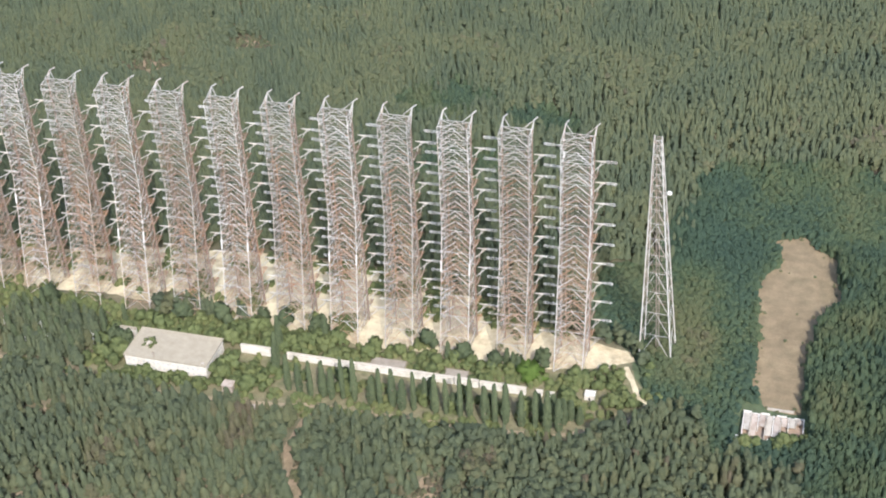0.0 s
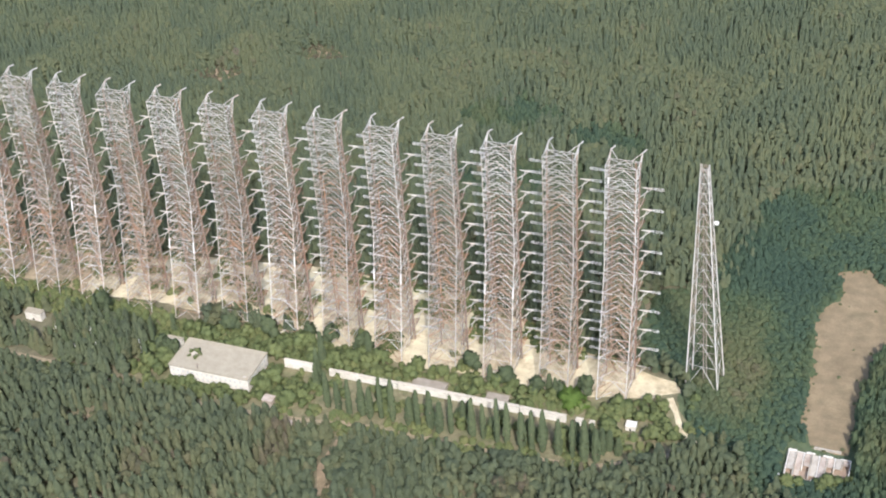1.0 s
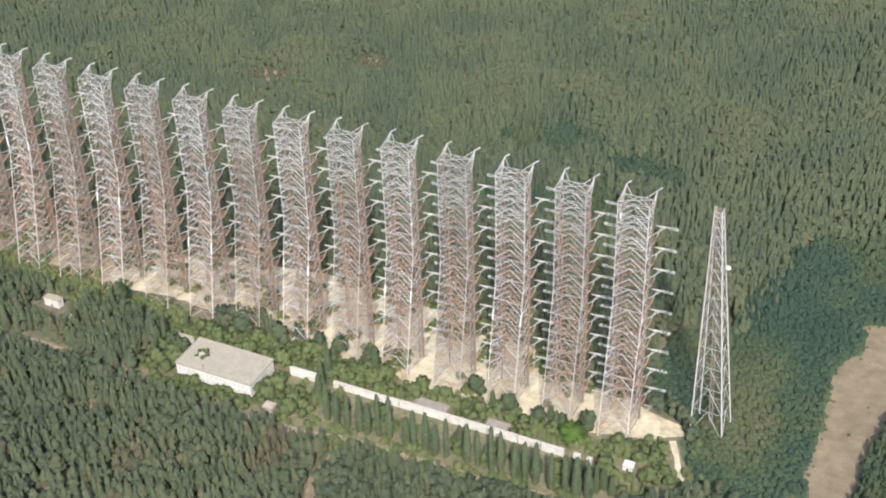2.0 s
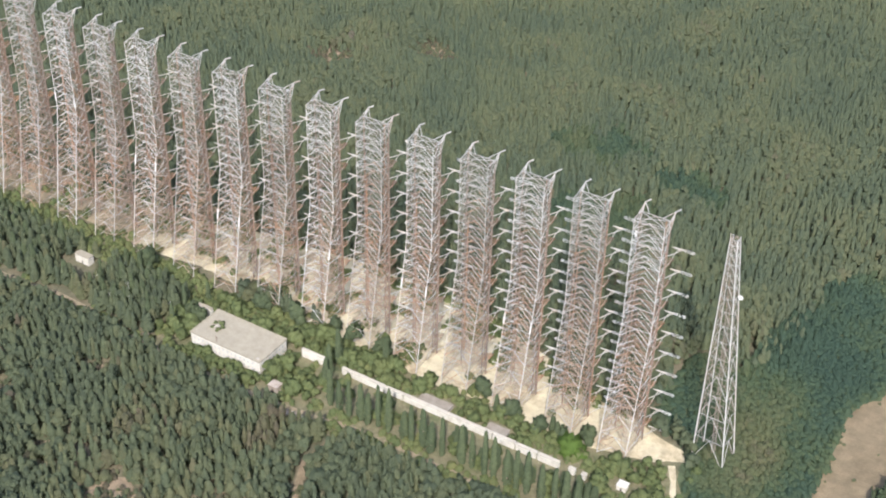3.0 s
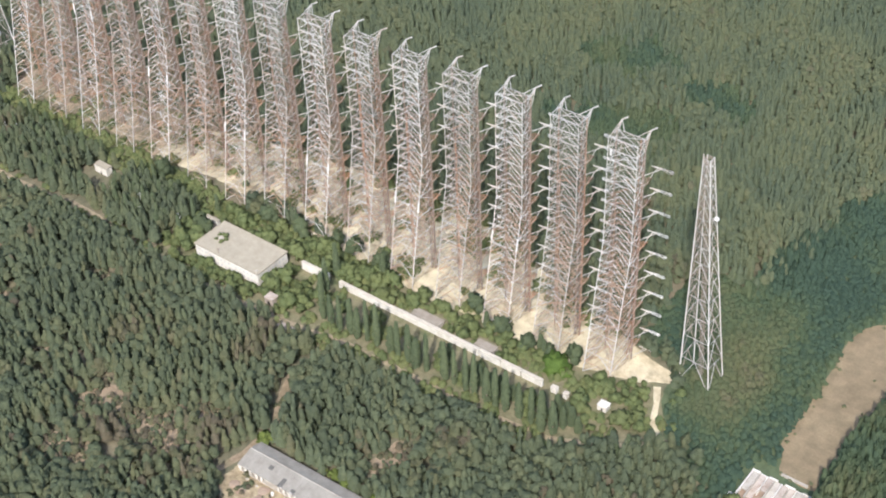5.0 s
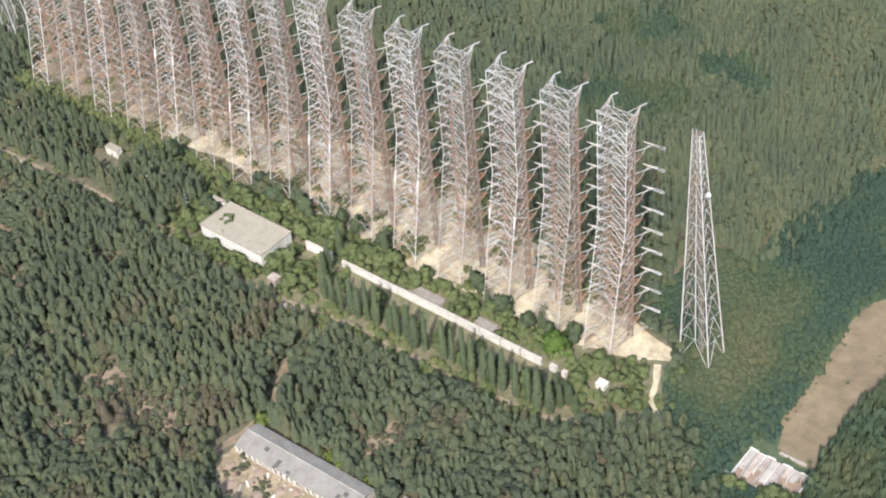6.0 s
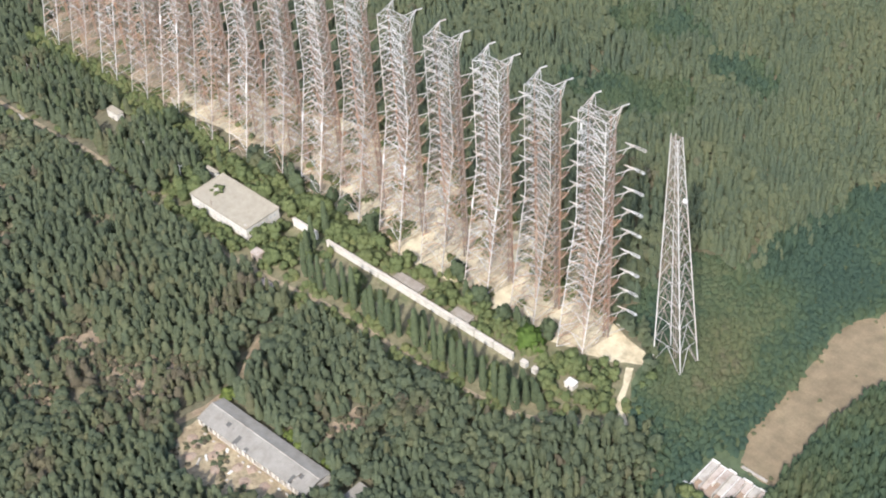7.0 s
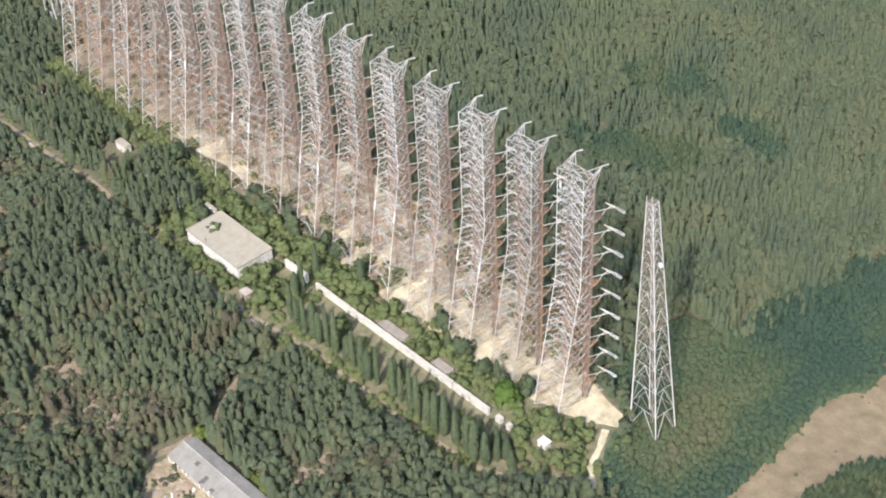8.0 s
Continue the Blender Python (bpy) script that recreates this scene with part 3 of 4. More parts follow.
def flat_house():
    x0, y0, x1, y1, h = -237.5, -48.8, -187.0, -23.3, 8.8
    house = thing("building", 0, 0, 0, "white two-storey block with a flat pale roof beside the masts", "building")
    part("wall", mesh_from("wall", *block(x0 + 0.5, y0 + 0.5, -0.3, x1 - 0.5, y1 - 0.5, h - 0.4), WHITE_WALL), house, "white plastered wall")
    part("roof", mesh_from("roof", *block(x0, y0, h - 0.4, x1, y1, h, 0.1), GREY_ROOF), house, "flat pale grey-beige felt roof")
    rim = [block(x0, y0, h, x1, y0 + 0.35, h + 0.3), block(x0, y1 - 0.35, h, x1, y1, h + 0.3), block(x0, y0 + 0.35, h, x0 + 0.35, y1 - 0.35, h + 0.3), block(x1 - 0.35, y0 + 0.35, h, x1, y1 - 0.35, h + 0.3)]
    part("parapet", mesh_from("parapet", *joined(rim), GREY_ROOF), house)
    for floor in (1.3, 4.9):
        for n in range(15):
            window_at(house, x0 + 3.0 + n * 3.0, y0 + 0.5, floor, 1.5, 1.6, "s")
        for n in range(7):
            window_at(house, x1 - 0.5, y0 + 3.5 + n * 3.0, floor, 1.5, 1.6, "e")
    part("roof_vent", mesh_from("roof_vent", *joined([block(-228.5, -38.3, h, -224.8, -34.6, h + 1.0, 0.15), block(-227.6, -37.4, h + 1.0, -225.8, -35.6, h + 1.5, 0.1)]), CONCRETE), house, "grey roof vent overgrown at its rim")
    part("roof_hatch", mesh_from("roof_hatch", *block(-190.5, -47.4, h, -189.0, -46.0, h + 0.9, 0.1), CONCRETE), house)
    aerial = joined([tube([(-219, -47.3, h), (-219, -47.3, h + 4)], 0.14), tube([(-220.2, -47.3, h + 3.4), (-217.8, -47.3, h + 3.4)], 0.1), tube([(-219, -48.3, h + 2.6), (-219, -46.3, h + 2.6)], 0.1)])
    part("aerial", mesh_from("aerial", *aerial, RUSTY), house, "thin rusty aerial on the roof edge")
    annex = thing("annex", 0, 0, 0, "narrow white annex beside the flat-roofed block", "shed")
    part("wall", mesh_from("wall", *block(-251.5, -25.4, -0.2, -241.5, -23.4, 7.5), WHITE_WALL), annex)
    part("roof", mesh_from("roof", *block(-251.8, -25.6, 7.5, -241.2, -23.2, 7.75, 0.08), GREY_ROOF), annex)


def gallery(x0, x1, depth, height):
    g = thing("gallery_building", 0, 0, 0, "long low white service gallery with a flat roof", "building", "row of white galleries")
    y0 = -22.7
    part("wall", mesh_from("wall", *block(x0, y0, -0.2, x1, y0 + depth, height), WHITE_WALL), g, "sunlit white wall")
    part("roof", mesh_from("roof", *block(x0 - 0.2, y0 - 0.1, height, x1 + 0.2, y0 + depth + 0.2, height + 0.2, 0.06), WALL_CAP), g, "flat pale roof")
    for n in range(int((x1 - x0) / 12)):
        window_at(g, x0 + 5 + n * 11.0, y0, 1.8, 1.0, 0.8, "s")


def barrack():
    b = thing("barrack", -63.0, -145.0, 0, "long derelict white barrack with a holed grey gable roof", "building", turn=1.4)
    x0, x1, y0, y1, eave, ridge, ym = -37.5, 38.0, -10.0, 7.0, 4.6, 6.8, 0.2
    # wall behind the piers coloured dark to stand for shade in the openings
    part("inner_wall", mesh_from("inner_wall", *block(x0 + 0.3, y0 + 2.0, -0.2, x1 - 0.3, y0 + 3.0, eave), DARK_WALL), b, "wall behind the piers, recess shade in its colour")
    shell = [block(x0, y0 + 3.0, -0.2, x1, y1, eave)] + [block(a, y0, 4.0, b, y0 + 0.4, eave) for a, b in ((x0, -18.0), (-11.0, -3.0), (2.0, 21.0), (23.5, x1))]
    part("wall", mesh_from("wall", *joined(shell), WHITE_WALL), b, "dirty white wall with crumbling openings")
    part("plinth", mesh_from("plinth", *block(x0, y0, -0.2, x1, y0 + 2.0, 0.7), CONCRETE), b, "stained concrete plinth")
    for n in range(22):
        x = x0 + n * (x1 - x0 - 1.0) / 21
        if n not in (5, 6, 12):
            part("pier", mesh_from("pier", *block(x, y0, 0.7, x + 1.0 + 0.5 * (n % 3 == 0), y0 + 0.5, 4.0), WHITE_WALL), b)
    gable = [(x1 - 0.05, y0, eave), (x1 - 0.05, y1, eave), (x1 - 0.05, ym, ridge), (x1 - 0.5, y0, eave), (x1 - 0.5, y1, eave), (x1 - 0.5, ym, ridge)]
    prism = [(0, 1, 2), (5, 4, 3), (0, 2, 5, 3), (2, 1, 4, 5), (1, 0, 3, 4)]
    # the right gable is darker than the white left one
    part("gable", mesh_from("gable", gable, prism, DARK_WALL), b, "dark gable")
    part("gable", mesh_from("gable", [(x - x1 + x0 + 0.55, y, z) for x, y, z in gable], prism, WHITE_WALL), b)
    for n in range(6):
        part("post", mesh_from("post", *block(x0 - 1.6, y0 + 1.0 + n * 2.6, -0.1, x0 - 1.2, y0 + 1.4 + n * 2.6, 3.0), WHITE_WALL), b)
    # added attic floor, its dark colour stands for the shade inside the roof gap
    part("attic_floor", mesh_from("attic_floor", *block(x0 + 0.6, y0 + 3.2, eave, x1 - 0.6, y1 - 0.4, eave + 0.06), DARK_WALL), b, "attic floor darkened under the roof gap")
    # roof in courses of sheets on a dark deck, a few fallen in
    rows, cols = 4, 30
    for side, (ya, yb) in enumerate(((y0 - 0.2, ym), (y1 + 0.4, ym))):
        za, zb = eave - 0.15, ridge

        def strip(xa, xb, u0, u1, low, high):
            v = [(x, ya + (yb - ya) * u, za + (zb - za) * u + h) for h in (high, low) for x, u in ((xa, u0), (xb, u0), (xb, u1), (xa, u1))]
            f = [(0, 1, 2, 3), (7, 6, 5, 4), (0, 4, 5, 1), (1, 5, 6, 2), (2, 6, 7, 3), (3, 7, 4, 0)]
            return v, [q[::-1] for q in f] if side else f

        gap = x0 + 0.5 + (x1 - x0 + 1) * 25.2 / cols
        deck = [strip(x0 - 0.4, gap, 0.01, 0.99, -0.15, 0.0), strip(gap + 1.7, x1 + 0.4, 0.01, 0.99, -0.15, 0.0), strip(gap, gap + 1.7, 0.01, 0.08 if side == 0 else 0.99, -0.15, 0.0)]
        if side == 0:
            deck.append(strip(gap, gap + 1.7, 0.72, 0.99, -0.15, 0.0))
        slope = part("roof", mesh_from("roof", *joined(deck), OLD_DECK), b, "grey corrugated roof slope with missing sheets")
        for r in range(rows):
            for c in range(cols):
                if side == 0 and (r, c) in ((2, 6), (0, 10), (0, 13), (1, 10), (0, 25), (1, 25), (2, 26)):
                    continue
                xa, xb = x0 - 0.5 + (x1 - x0 + 1) * c / cols, x0 - 0.5 + (x1 - x0 + 1) * (c + 1) / cols - 0.06
                lift = 0.03 * ((r + c) % 2)
                part("sheet", mesh_from("sheet", *strip(xa, xb, r / rows, min((r + 1) / rows + 0.02, 1.0), 0.03 + lift, 0.12 + lift), SLATE_ROOF), slope)
    for n in range(11):
        x, far = x0 + 3 + 6.2 * n + 1.9 * math.sin(5.0 * n), 0.3 + 2.2 * abs(math.sin(2.3 * n))
        v, f = block(x, y0 - far - 1.0, -0.1, x + 1.2 + 1.4 * abs(math.sin(3.1 * n)), y0 - far, 0.5 + 0.5 * abs(math.sin(1.7 * n)), 0.15)
        part("fallen_piece", mesh_from("fallen_piece", [(p[0] + 0.35 * (p[1] - y0) * math.sin(n), p[1], p[2]) for p in v], f, WHITE_WALL if n % 3 == 0 else CONCRETE), b, "fallen pale piece of wall")
    part("ridge", mesh_from("ridge", *tube([(x0 - 0.5, ym, ridge + 0.1), (x1 + 0.5, ym, ridge + 0.1)], 0.22, 6), CONCRETE), b)


def ruin():
    r = thing("ruined_building", 0, 0, 0, "roofless ruin of white concrete bays by the dry field", "ruin")
    part("floor", mesh_from("floor", *block(104.5, -30, -0.1, 135, -12, 0.3), BRICK_RED), r, "pinkish rubble floor")
    for x0, x1, h in ((104.0, 108.3, 3.4), (108.5, 113.0, 2.4), (113.2, 117.5, 3.3), (117.7, 121.0, 1.8), (121.3, 126.4, 3.2), (126.6, 130.0, 2.2), (130.2, 135.5, 2.9)):
        part("wall", mesh_from("wall", *block(x0, -12.6, -0.2, x1, -11.9, h, 0.08), WHITE_WALL), r, "broken length of white back wall")
    for n in range(9):
        x = 104.2 + n * 3.85
        front = (-30.5, -29.5, -24.0, -30.0, -28.5, -30.5, -21.0, -18.0, -24.0)[n]
        part("cross_wall", mesh_from("cross_wall", *block(x, front, -0.2, x + 0.5, -12.6, 3.2 - 0.4 * (n % 3)), CONCRETE if n % 2 else WHITE_WALL), r)
        if n < 8:
            cover = (-26.0, -28.0, -22.0, -27.0, -29.0, -19.0, -20.0, -16.5)[n]
            v, f = block(x + 0.75, cover, 2.5, x + 3.6, -12.9, 2.8, 0.05)
            sag = (0.0, 0.12, 0.0, 0.09, 0.02, 0.15, 0.0, 0.1)[n]
            v = [(p[0] + 0.1 * sag * (p[1] + 12.9), p[1], p[2] + sag * (p[1] + 12.9)) for p in v]
            part("roof_slab", mesh_from("roof_slab", v, f, PINK_SLAB if n % 3 else CONCRETE), r, "stained pinkish precast roof slab")
    part("porch", mesh_from("porch", *block(101.0, -32.5, -0.2, 105.0, -30.4, 2.2, 0.1), WHITE_WALL), r, "broken white porch")
    part("porch", mesh_from("porch", *block(117.5, -33.0, -0.2, 122.5, -30.6, 2.4, 0.1), WHITE_WALL), r, "broken white porch")
    low = thing("low_wall", 0, 0, 0, "low white concrete wall at the field's end", "wall")
    part("wall", mesh_from("wall", *block(116, -6.0, -0.1, 129.8, -4.8, 1.2, 0.1), CONCRETE), low)


def hut(x, y, lx, ly, h, wall_mat, label, roof_mat=GREY_ROOF):
    b = thing("hut", x, y, 0, label, "hut")
    part("wall", mesh_from("wall", *block(-lx / 2, -ly / 2, -0.2, lx / 2, ly / 2, h), wall_mat), b)
    part("roof", mesh_from("roof", *block(-lx / 2 - 0.3, -ly / 2 - 0.3, h, lx / 2 + 0.3, ly / 2 + 0.3, h + 0.25, 0.1), roof_mat), b)
    part("door", mesh_from("door", *block(-0.5, -ly / 2 - 0.06, 0.0, 0.5, -ly / 2 + 0.02, 2.0), DARK), b)


flat_house()
for x0, x1, depth, height in ((-177.5, -157.5, 1.6, 5.4), (-149.5, -108.6, 1.6, 4.2), (-107.9, -52.2, 1.7, 4.4), (-51.2, -38.0, 1.6, 4.7), (-37.2, -25.0, 1.8, 4.3), (-24.0, -11.5, 1.6, 4.5), (-6, -2.5, 2.5, 3.4), (1.5, 4.0, 2.5, 3.2)):
    gallery(x0, x1, depth, height)
for x0, x1, y1 in ((-101, -82, -13.0), (-58, -46, -13.5)):
    shed = thing("shed", 0, 0, 0, "low grey flat-roofed shed behind the white gallery", "shed", "sheds behind the gallery")
    part("wall", mesh_from("wall", *block(x0, -18.7, -0.2, x1, y1, 2.4), CONCRETE), shed)
    part("roof", mesh_from("roof", *block(x0 - 0.3, -18.9, 2.4, x1 + 0.3, y1 + 0.3, 2.65, 0.08), OLD_ROOF), shed)
barrack()
hut(-7.5, -137.0, 8.0, 12.0, 3.4, CONCRETE, "low grey shed among the pines", SLATE_ROOF)
ruin()
hut(22.8, -17.2, 5.2, 4.2, 3.4, WHITE_WALL, "small crumbling white hut among the trees", WHITE_WALL)
hut(-344.5, -23.5, 11.0, 4.5, 5.6, WHITE_WALL, "small white hut with a flat roof in the wood")
hut(-172, -54.3, 6.0, 5.0, 4.6, PINK_SLAB, "low reddish brick hut with a pale edge", PINK_SLAB)
hut(-150, -66.4, 11.5, 3.6, 1.7, PINK_SLAB, "low pinkish ruined store beside the dirt road", PINK_SLAB)
for x, y, lx, ly in ((-392, -63.3, 9, 2), (-384, -64.3, 6, 1.6), (-362, -63.8, 7, 1.8), (-352, -63.4, 4, 1.6), (-336, -122.5, 7, 2), (-331, -120, 4, 3), (-289, -141.5, 6, 2.5), (-285, -140, 3, 2), (-290, -164, 5, 3)):
    slab = thing("concrete_slab", x, y, 0, "pale concrete slab lying in the dry grass", "slab", "slabs lying about the wood", turn=-6)
    part("block", mesh_from("block", *block(-lx / 2, -ly / 2, 0, lx / 2, ly / 2, 0.9, 0.12), CONCRETE), slab)


# ---- trees ----
def clump(rng, centre, out, size, spike=1.0):
    """A ragged tuft of four faces with its point outwards."""
    out = out / np.linalg.norm(out)
    side = np.cross(out, (0.3, 0.2, 0.93))
    side /= np.linalg.norm(side)
    up = np.cross(side, out)
    turn = rng.uniform(0, 6.28)
    v = [centre + out * size * spike * rng.uniform(0.45, 0.95)]
    for k in range(4):
        a = turn + k * math.pi / 2 + rng.uniform(-0.35, 0.35)
        r = size * rng.uniform(0.6, 1.35)
        v.append(centre + r * (math.cos(a) * side + math.sin(a) * up) - out * size * rng.uniform(0.1, 0.5))
    return v, [(0, 2, 1), (0, 3, 2), (0, 4, 3), (0, 1, 4)]


def crown(rng, count, low, high, radius, size, shape, lift=0.0, spike=1.0):
    """Tufts over an uneven crown, with normals that round the crown off. shape: its half width, as a share, by height from 0 to 1."""
    verts, faces, normals = [], [], []
    lumps = rng.uniform(0.55, 1.25, 5)
    for n in range(count):
        f = ((n + rng.uniform(0, 1)) / count) ** 0.9
        a = n * 2.4 + rng.uniform(-0.5, 0.5)
        w = radius * shape(f) * lumps[int(a * 0.8) % 5] * rng.uniform(0.7, 1.0)
        c = np.array((w * math.cos(a), w * math.sin(a), low + (high - low) * f))
        o = np.array((math.cos(a), math.sin(a), 0.3 + 1.5 * f * f + 0.9 * (spike - 1)))
        v, fc = clump(rng, c, o, size * rng.uniform(0.8, 1.2), spike)
        faces += [tuple(i + len(verts) for i in q) for q in fc]
        verts += v
        for p in v:
            d = (p - c) / size * 0.5 + o / np.linalg.norm(o) + np.array((0, 0, lift))
            normals.append(d / np.linalg.norm(d))
    return verts, faces, normals


def lobed(rng, count, low, high, radius, size, lobes, lift=0.15):
    """A crown of several overlapping lobes, each covered in tufts."""
    verts, faces, normals = [], [], []
    span = high - low
    cores = []
    for n in range(lobes):
        f = (n + 0.5) / lobes
        a = n * 2.4 + rng.uniform(-0.6, 0.6)
        w = radius * (0.62 - 0.35 * f) * rng.uniform(0.6, 1.2)
        cores.append((np.array((w * math.cos(a), w * math.sin(a), low + span * (0.22 + 0.56 * f))), np.array((radius * 0.58, radius * 0.58, span * 0.26)) * rng.uniform(0.8, 1.15)))
    for n in range(count):
        core, reach = cores[n % lobes]
        h = rng.uniform(-0.45, 1.0)
        a = n * 2.4 + rng.uniform(-0.6, 0.6)
        o = np.array((math.cos(a) * math.sqrt(1 - h * h), math.sin(a) * math.sqrt(1 - h * h), h))
        c = core + o * reach * rng.uniform(0.75, 1.05)
        v, fc = clump(rng, c, o + np.array((0, 0, 0.45)), size * rng.uniform(0.65, 1.2), 1.4)
        faces += [tuple(i + len(verts) for i in q) for q in fc]
        verts += v
        for p in v:
            d = (p - c) / size * 0.5 + o + np.array((0, 0, lift))
            normals.append(d / np.linalg.norm(d))
    return verts, faces, normals


def trunk_shape(height, r, sides=3):
    return tube([(0, 0, -0.2), (0.1, 0.05, height * 0.5), (0, 0, height)], [r, r * 0.75, r * 0.3], sides)


def pine_shape(f):
    return math.sin(math.pi * min(0.16 + 0.84 * f, 1.0)) ** 0.7 * (1.2 - 0.65 * f) + 0.08


def round_shape(f):
    return math.sin(math.pi * (0.1 + 0.84 * f)) ** 0.6


def bush_shape(f):
    return math.sqrt(max(0.0, 1 - (0.95 * f) ** 2))


def spire(rng, rings, low, high, foot, lift):
    """A slender conifer: ragged skirts of boughs one above another, closing to a point."""
    verts, faces, normals = [], [], []
    for n in range(rings):
        f = n / rings
        top = low + (high - low) * min(1.0, f + 1.55 / rings)
        base = low + (high - low) * f
        lean = rng.uniform(-0.25, 0.25, 2)
        o = len(verts)
        verts.append(np.array((lean[0], lean[1], top)))
        normals.append(np.array((0.0, 0.0, 1.0)))
        wide = foot * (1 - 0.72 * f) * rng.uniform(0.85, 1.15)
        for k in range(6):
            a = k * math.pi / 3 + rng.uniform(-0.3, 0.3) + n
            r = wide * rng.uniform(0.65, 1.3)
            verts.append(np.array((r * math.cos(a), r * math.sin(a), base + rng.uniform(-0.7, 0.9))))
            q = np.array((math.cos(a), math.sin(a), lift))
            normals.append(q / np.linalg.norm(q))
        faces += [(o, o + 1 + k, o + 1 + (k + 1) % 6) for k in range(6)]
    return verts, faces, normals


THIN_PINES = [spire(np.random.default_rng(150 + k), 4 + k % 2, 2.0 + 0.3 * (k % 3), 14.6, 2.45, 1.2) for k in range(8)]
THIN_BROAD = [crown(np.random.default_rng(170 + k), 9, 3.0, 13.8, 1.6, 1.7, round_shape, 1.0, 1.7) for k in range(6)]
PINES = [spire(np.random.default_rng(10 + k), 6 + k % 2, 1.8, 15.2, 2.7 + 0.2 * (k % 3), 1.0) for k in range(7)]
PINES += [crown(np.random.default_rng(20 + k), 26, 2.4, 14.6, 2.2, 1.4, pine_shape, 1.0, 1.7) for k in range(3)]
BROAD = [lobed(np.random.default_rng(30 + k), 32, 2.0, 13.4, 2.9, 1.6, 3 + k % 3, 0.9) for k in range(8)]
BUSHES = [crown(np.random.default_rng(50 + k), 9, 0.3, 4.6, 2.9, 2.1, bush_shape, 0.7) for k in range(6)]
LOW_SCRUB = [crown(np.random.default_rng(60 + k), 8, 0.2, 5.4, 1.9, 1.55, bush_shape, 0.5, 1.6) for k in range(6)]
FAR = [crown(np.random.default_rng(70 + k), 7, 4.0, 13.0, 4.0, 4.0, pine_shape) for k in range(4)]
OUTER = [crown(np.random.default_rng(80 + k), 16, 2.0, 14.0, 3.9, 2.7, pine_shape, 0.4, 1.5) for k in range(4)]


def planted(name, xs, ys, shapes, which, scale, tall, tint, mat, label, trunk=0.0):
    """One mesh of many trees."""
    allv, allf, allt, alln, base = [], [], [], [], 0
    turn = RNG.uniform(0, 6.28, len(xs))
    stem = trunk_shape(6.5, trunk) if trunk else None
    for k, shape in enumerate(shapes):
        pick = np.nonzero(which == k)[0]
        if not len(pick):
            continue
        v, f = np.array([tuple(p) for p in shape[0]]), np.array(shape[1])
        c, s = np.cos(turn[pick])[:, None], np.sin(turn[pick])[:, None]
        w = scale[pick][:, None]
        out = np.stack([(v[:, 0] * c - v[:, 1] * s) * w + xs[pick][:, None], (v[:, 0] * s + v[:, 1] * c) * w + ys[pick][:, None], v[:, 2] * tall[pick][:, None]], -1)
        allv.append(out.reshape(-1, 3))
        allf.append((f[None] + (np.arange(len(pick)) * len(v))[:, None, None] + base).reshape(-1, 3))
        allt.append(np.repeat(tint[pick], len(v)))
        q = np.array(shape[2])
        alln.append(np.stack([q[:, 0] * c - q[:, 1] * s, q[:, 0] * s + q[:, 1] * c, np.broadcast_to(q[:, 2], (len(pick), len(q)))], -1).reshape(-1, 3))
        base += len(pick) * len(v)
    v, f, t = np.concatenate(allv), np.concatenate(allf), np.concatenate(allt)
    me = bpy.data.meshes.new(name)
    me.vertices.add(len(v))
    me.vertices.foreach_set("co", (v * SIZE).ravel().astype(np.float32))
    me.loops.add(f.size)
    me.loops.foreach_set("vertex_index", f.ravel().astype(np.int32))
    me.polygons.add(len(f))
    me.polygons.foreach_set("loop_start", np.arange(0, f.size, 3, dtype=np.int32))
    me.attributes.new("tint", "FLOAT", "POINT").data.foreach_set("value", t.astype(np.float32))
    me.materials.append(mat)
    me.update(calc_edges=True)
    me.normals_split_custom_set_from_vertices(np.concatenate(alln))
    ob = tagged(new(name, me), label, "trees", kind="stuff")
    if stem:
        sv, sf = np.array([tuple(p) for p in stem[0]]), stem[1]
        tris = []
        for q in sf[:-2]:
            tris += [(q[0], q[1], q[2]), (q[0], q[2], q[3])]
        tris = np.array(tris)
        out = np.stack([sv[:, 0] + xs[:, None], sv[:, 1] + ys[:, None], sv[:, 2] * tall[:, None]], -1).reshape(-1, 3)
        fa = (tris[None] + (np.arange(len(xs)) * len(sv))[:, None, None]).reshape(-1, 3)
        tm = bpy.data.meshes.new("trunks")
        tm.vertices.add(len(out))
        tm.vertices.foreach_set("co", (out * SIZE).ravel().astype(np.float32))
        tm.loops.add(fa.size)
        tm.loops.foreach_set("vertex_index", fa.ravel().astype(np.int32))
        tm.polygons.add(len(fa))
        tm.polygons.foreach_set("loop_start", np.arange(0, fa.size, 3, dtype=np.int32))
        tm.materials.append(BARK)
        tm.update(calc_edges=True)
        stems = new("trunks", tm)
        stems.parent = ob
        tagged(stems, "thin bare trunks", kind="stuff")
    return ob


def scatter(x0, x1, y0, y1, step, jitter=0.48):
    gx, gy = np.meshgrid(np.arange(x0, x1, step), np.arange(y0, y1, step))
    gx = gx + (np.arange(gx.shape[0]) % 2)[:, None] * step / 2
    return (gx + RNG.uniform(-jitter, jitter, gx.shape) * step).ravel(), (gy + RNG.uniform(-jitter, jitter, gy.shape) * step).ravel()


THICKETS = [(-137, 272, 38, 26), (-92, 200, 34, 24), (-60, 255, 26, 18), (-125, 178, 18, 12)]


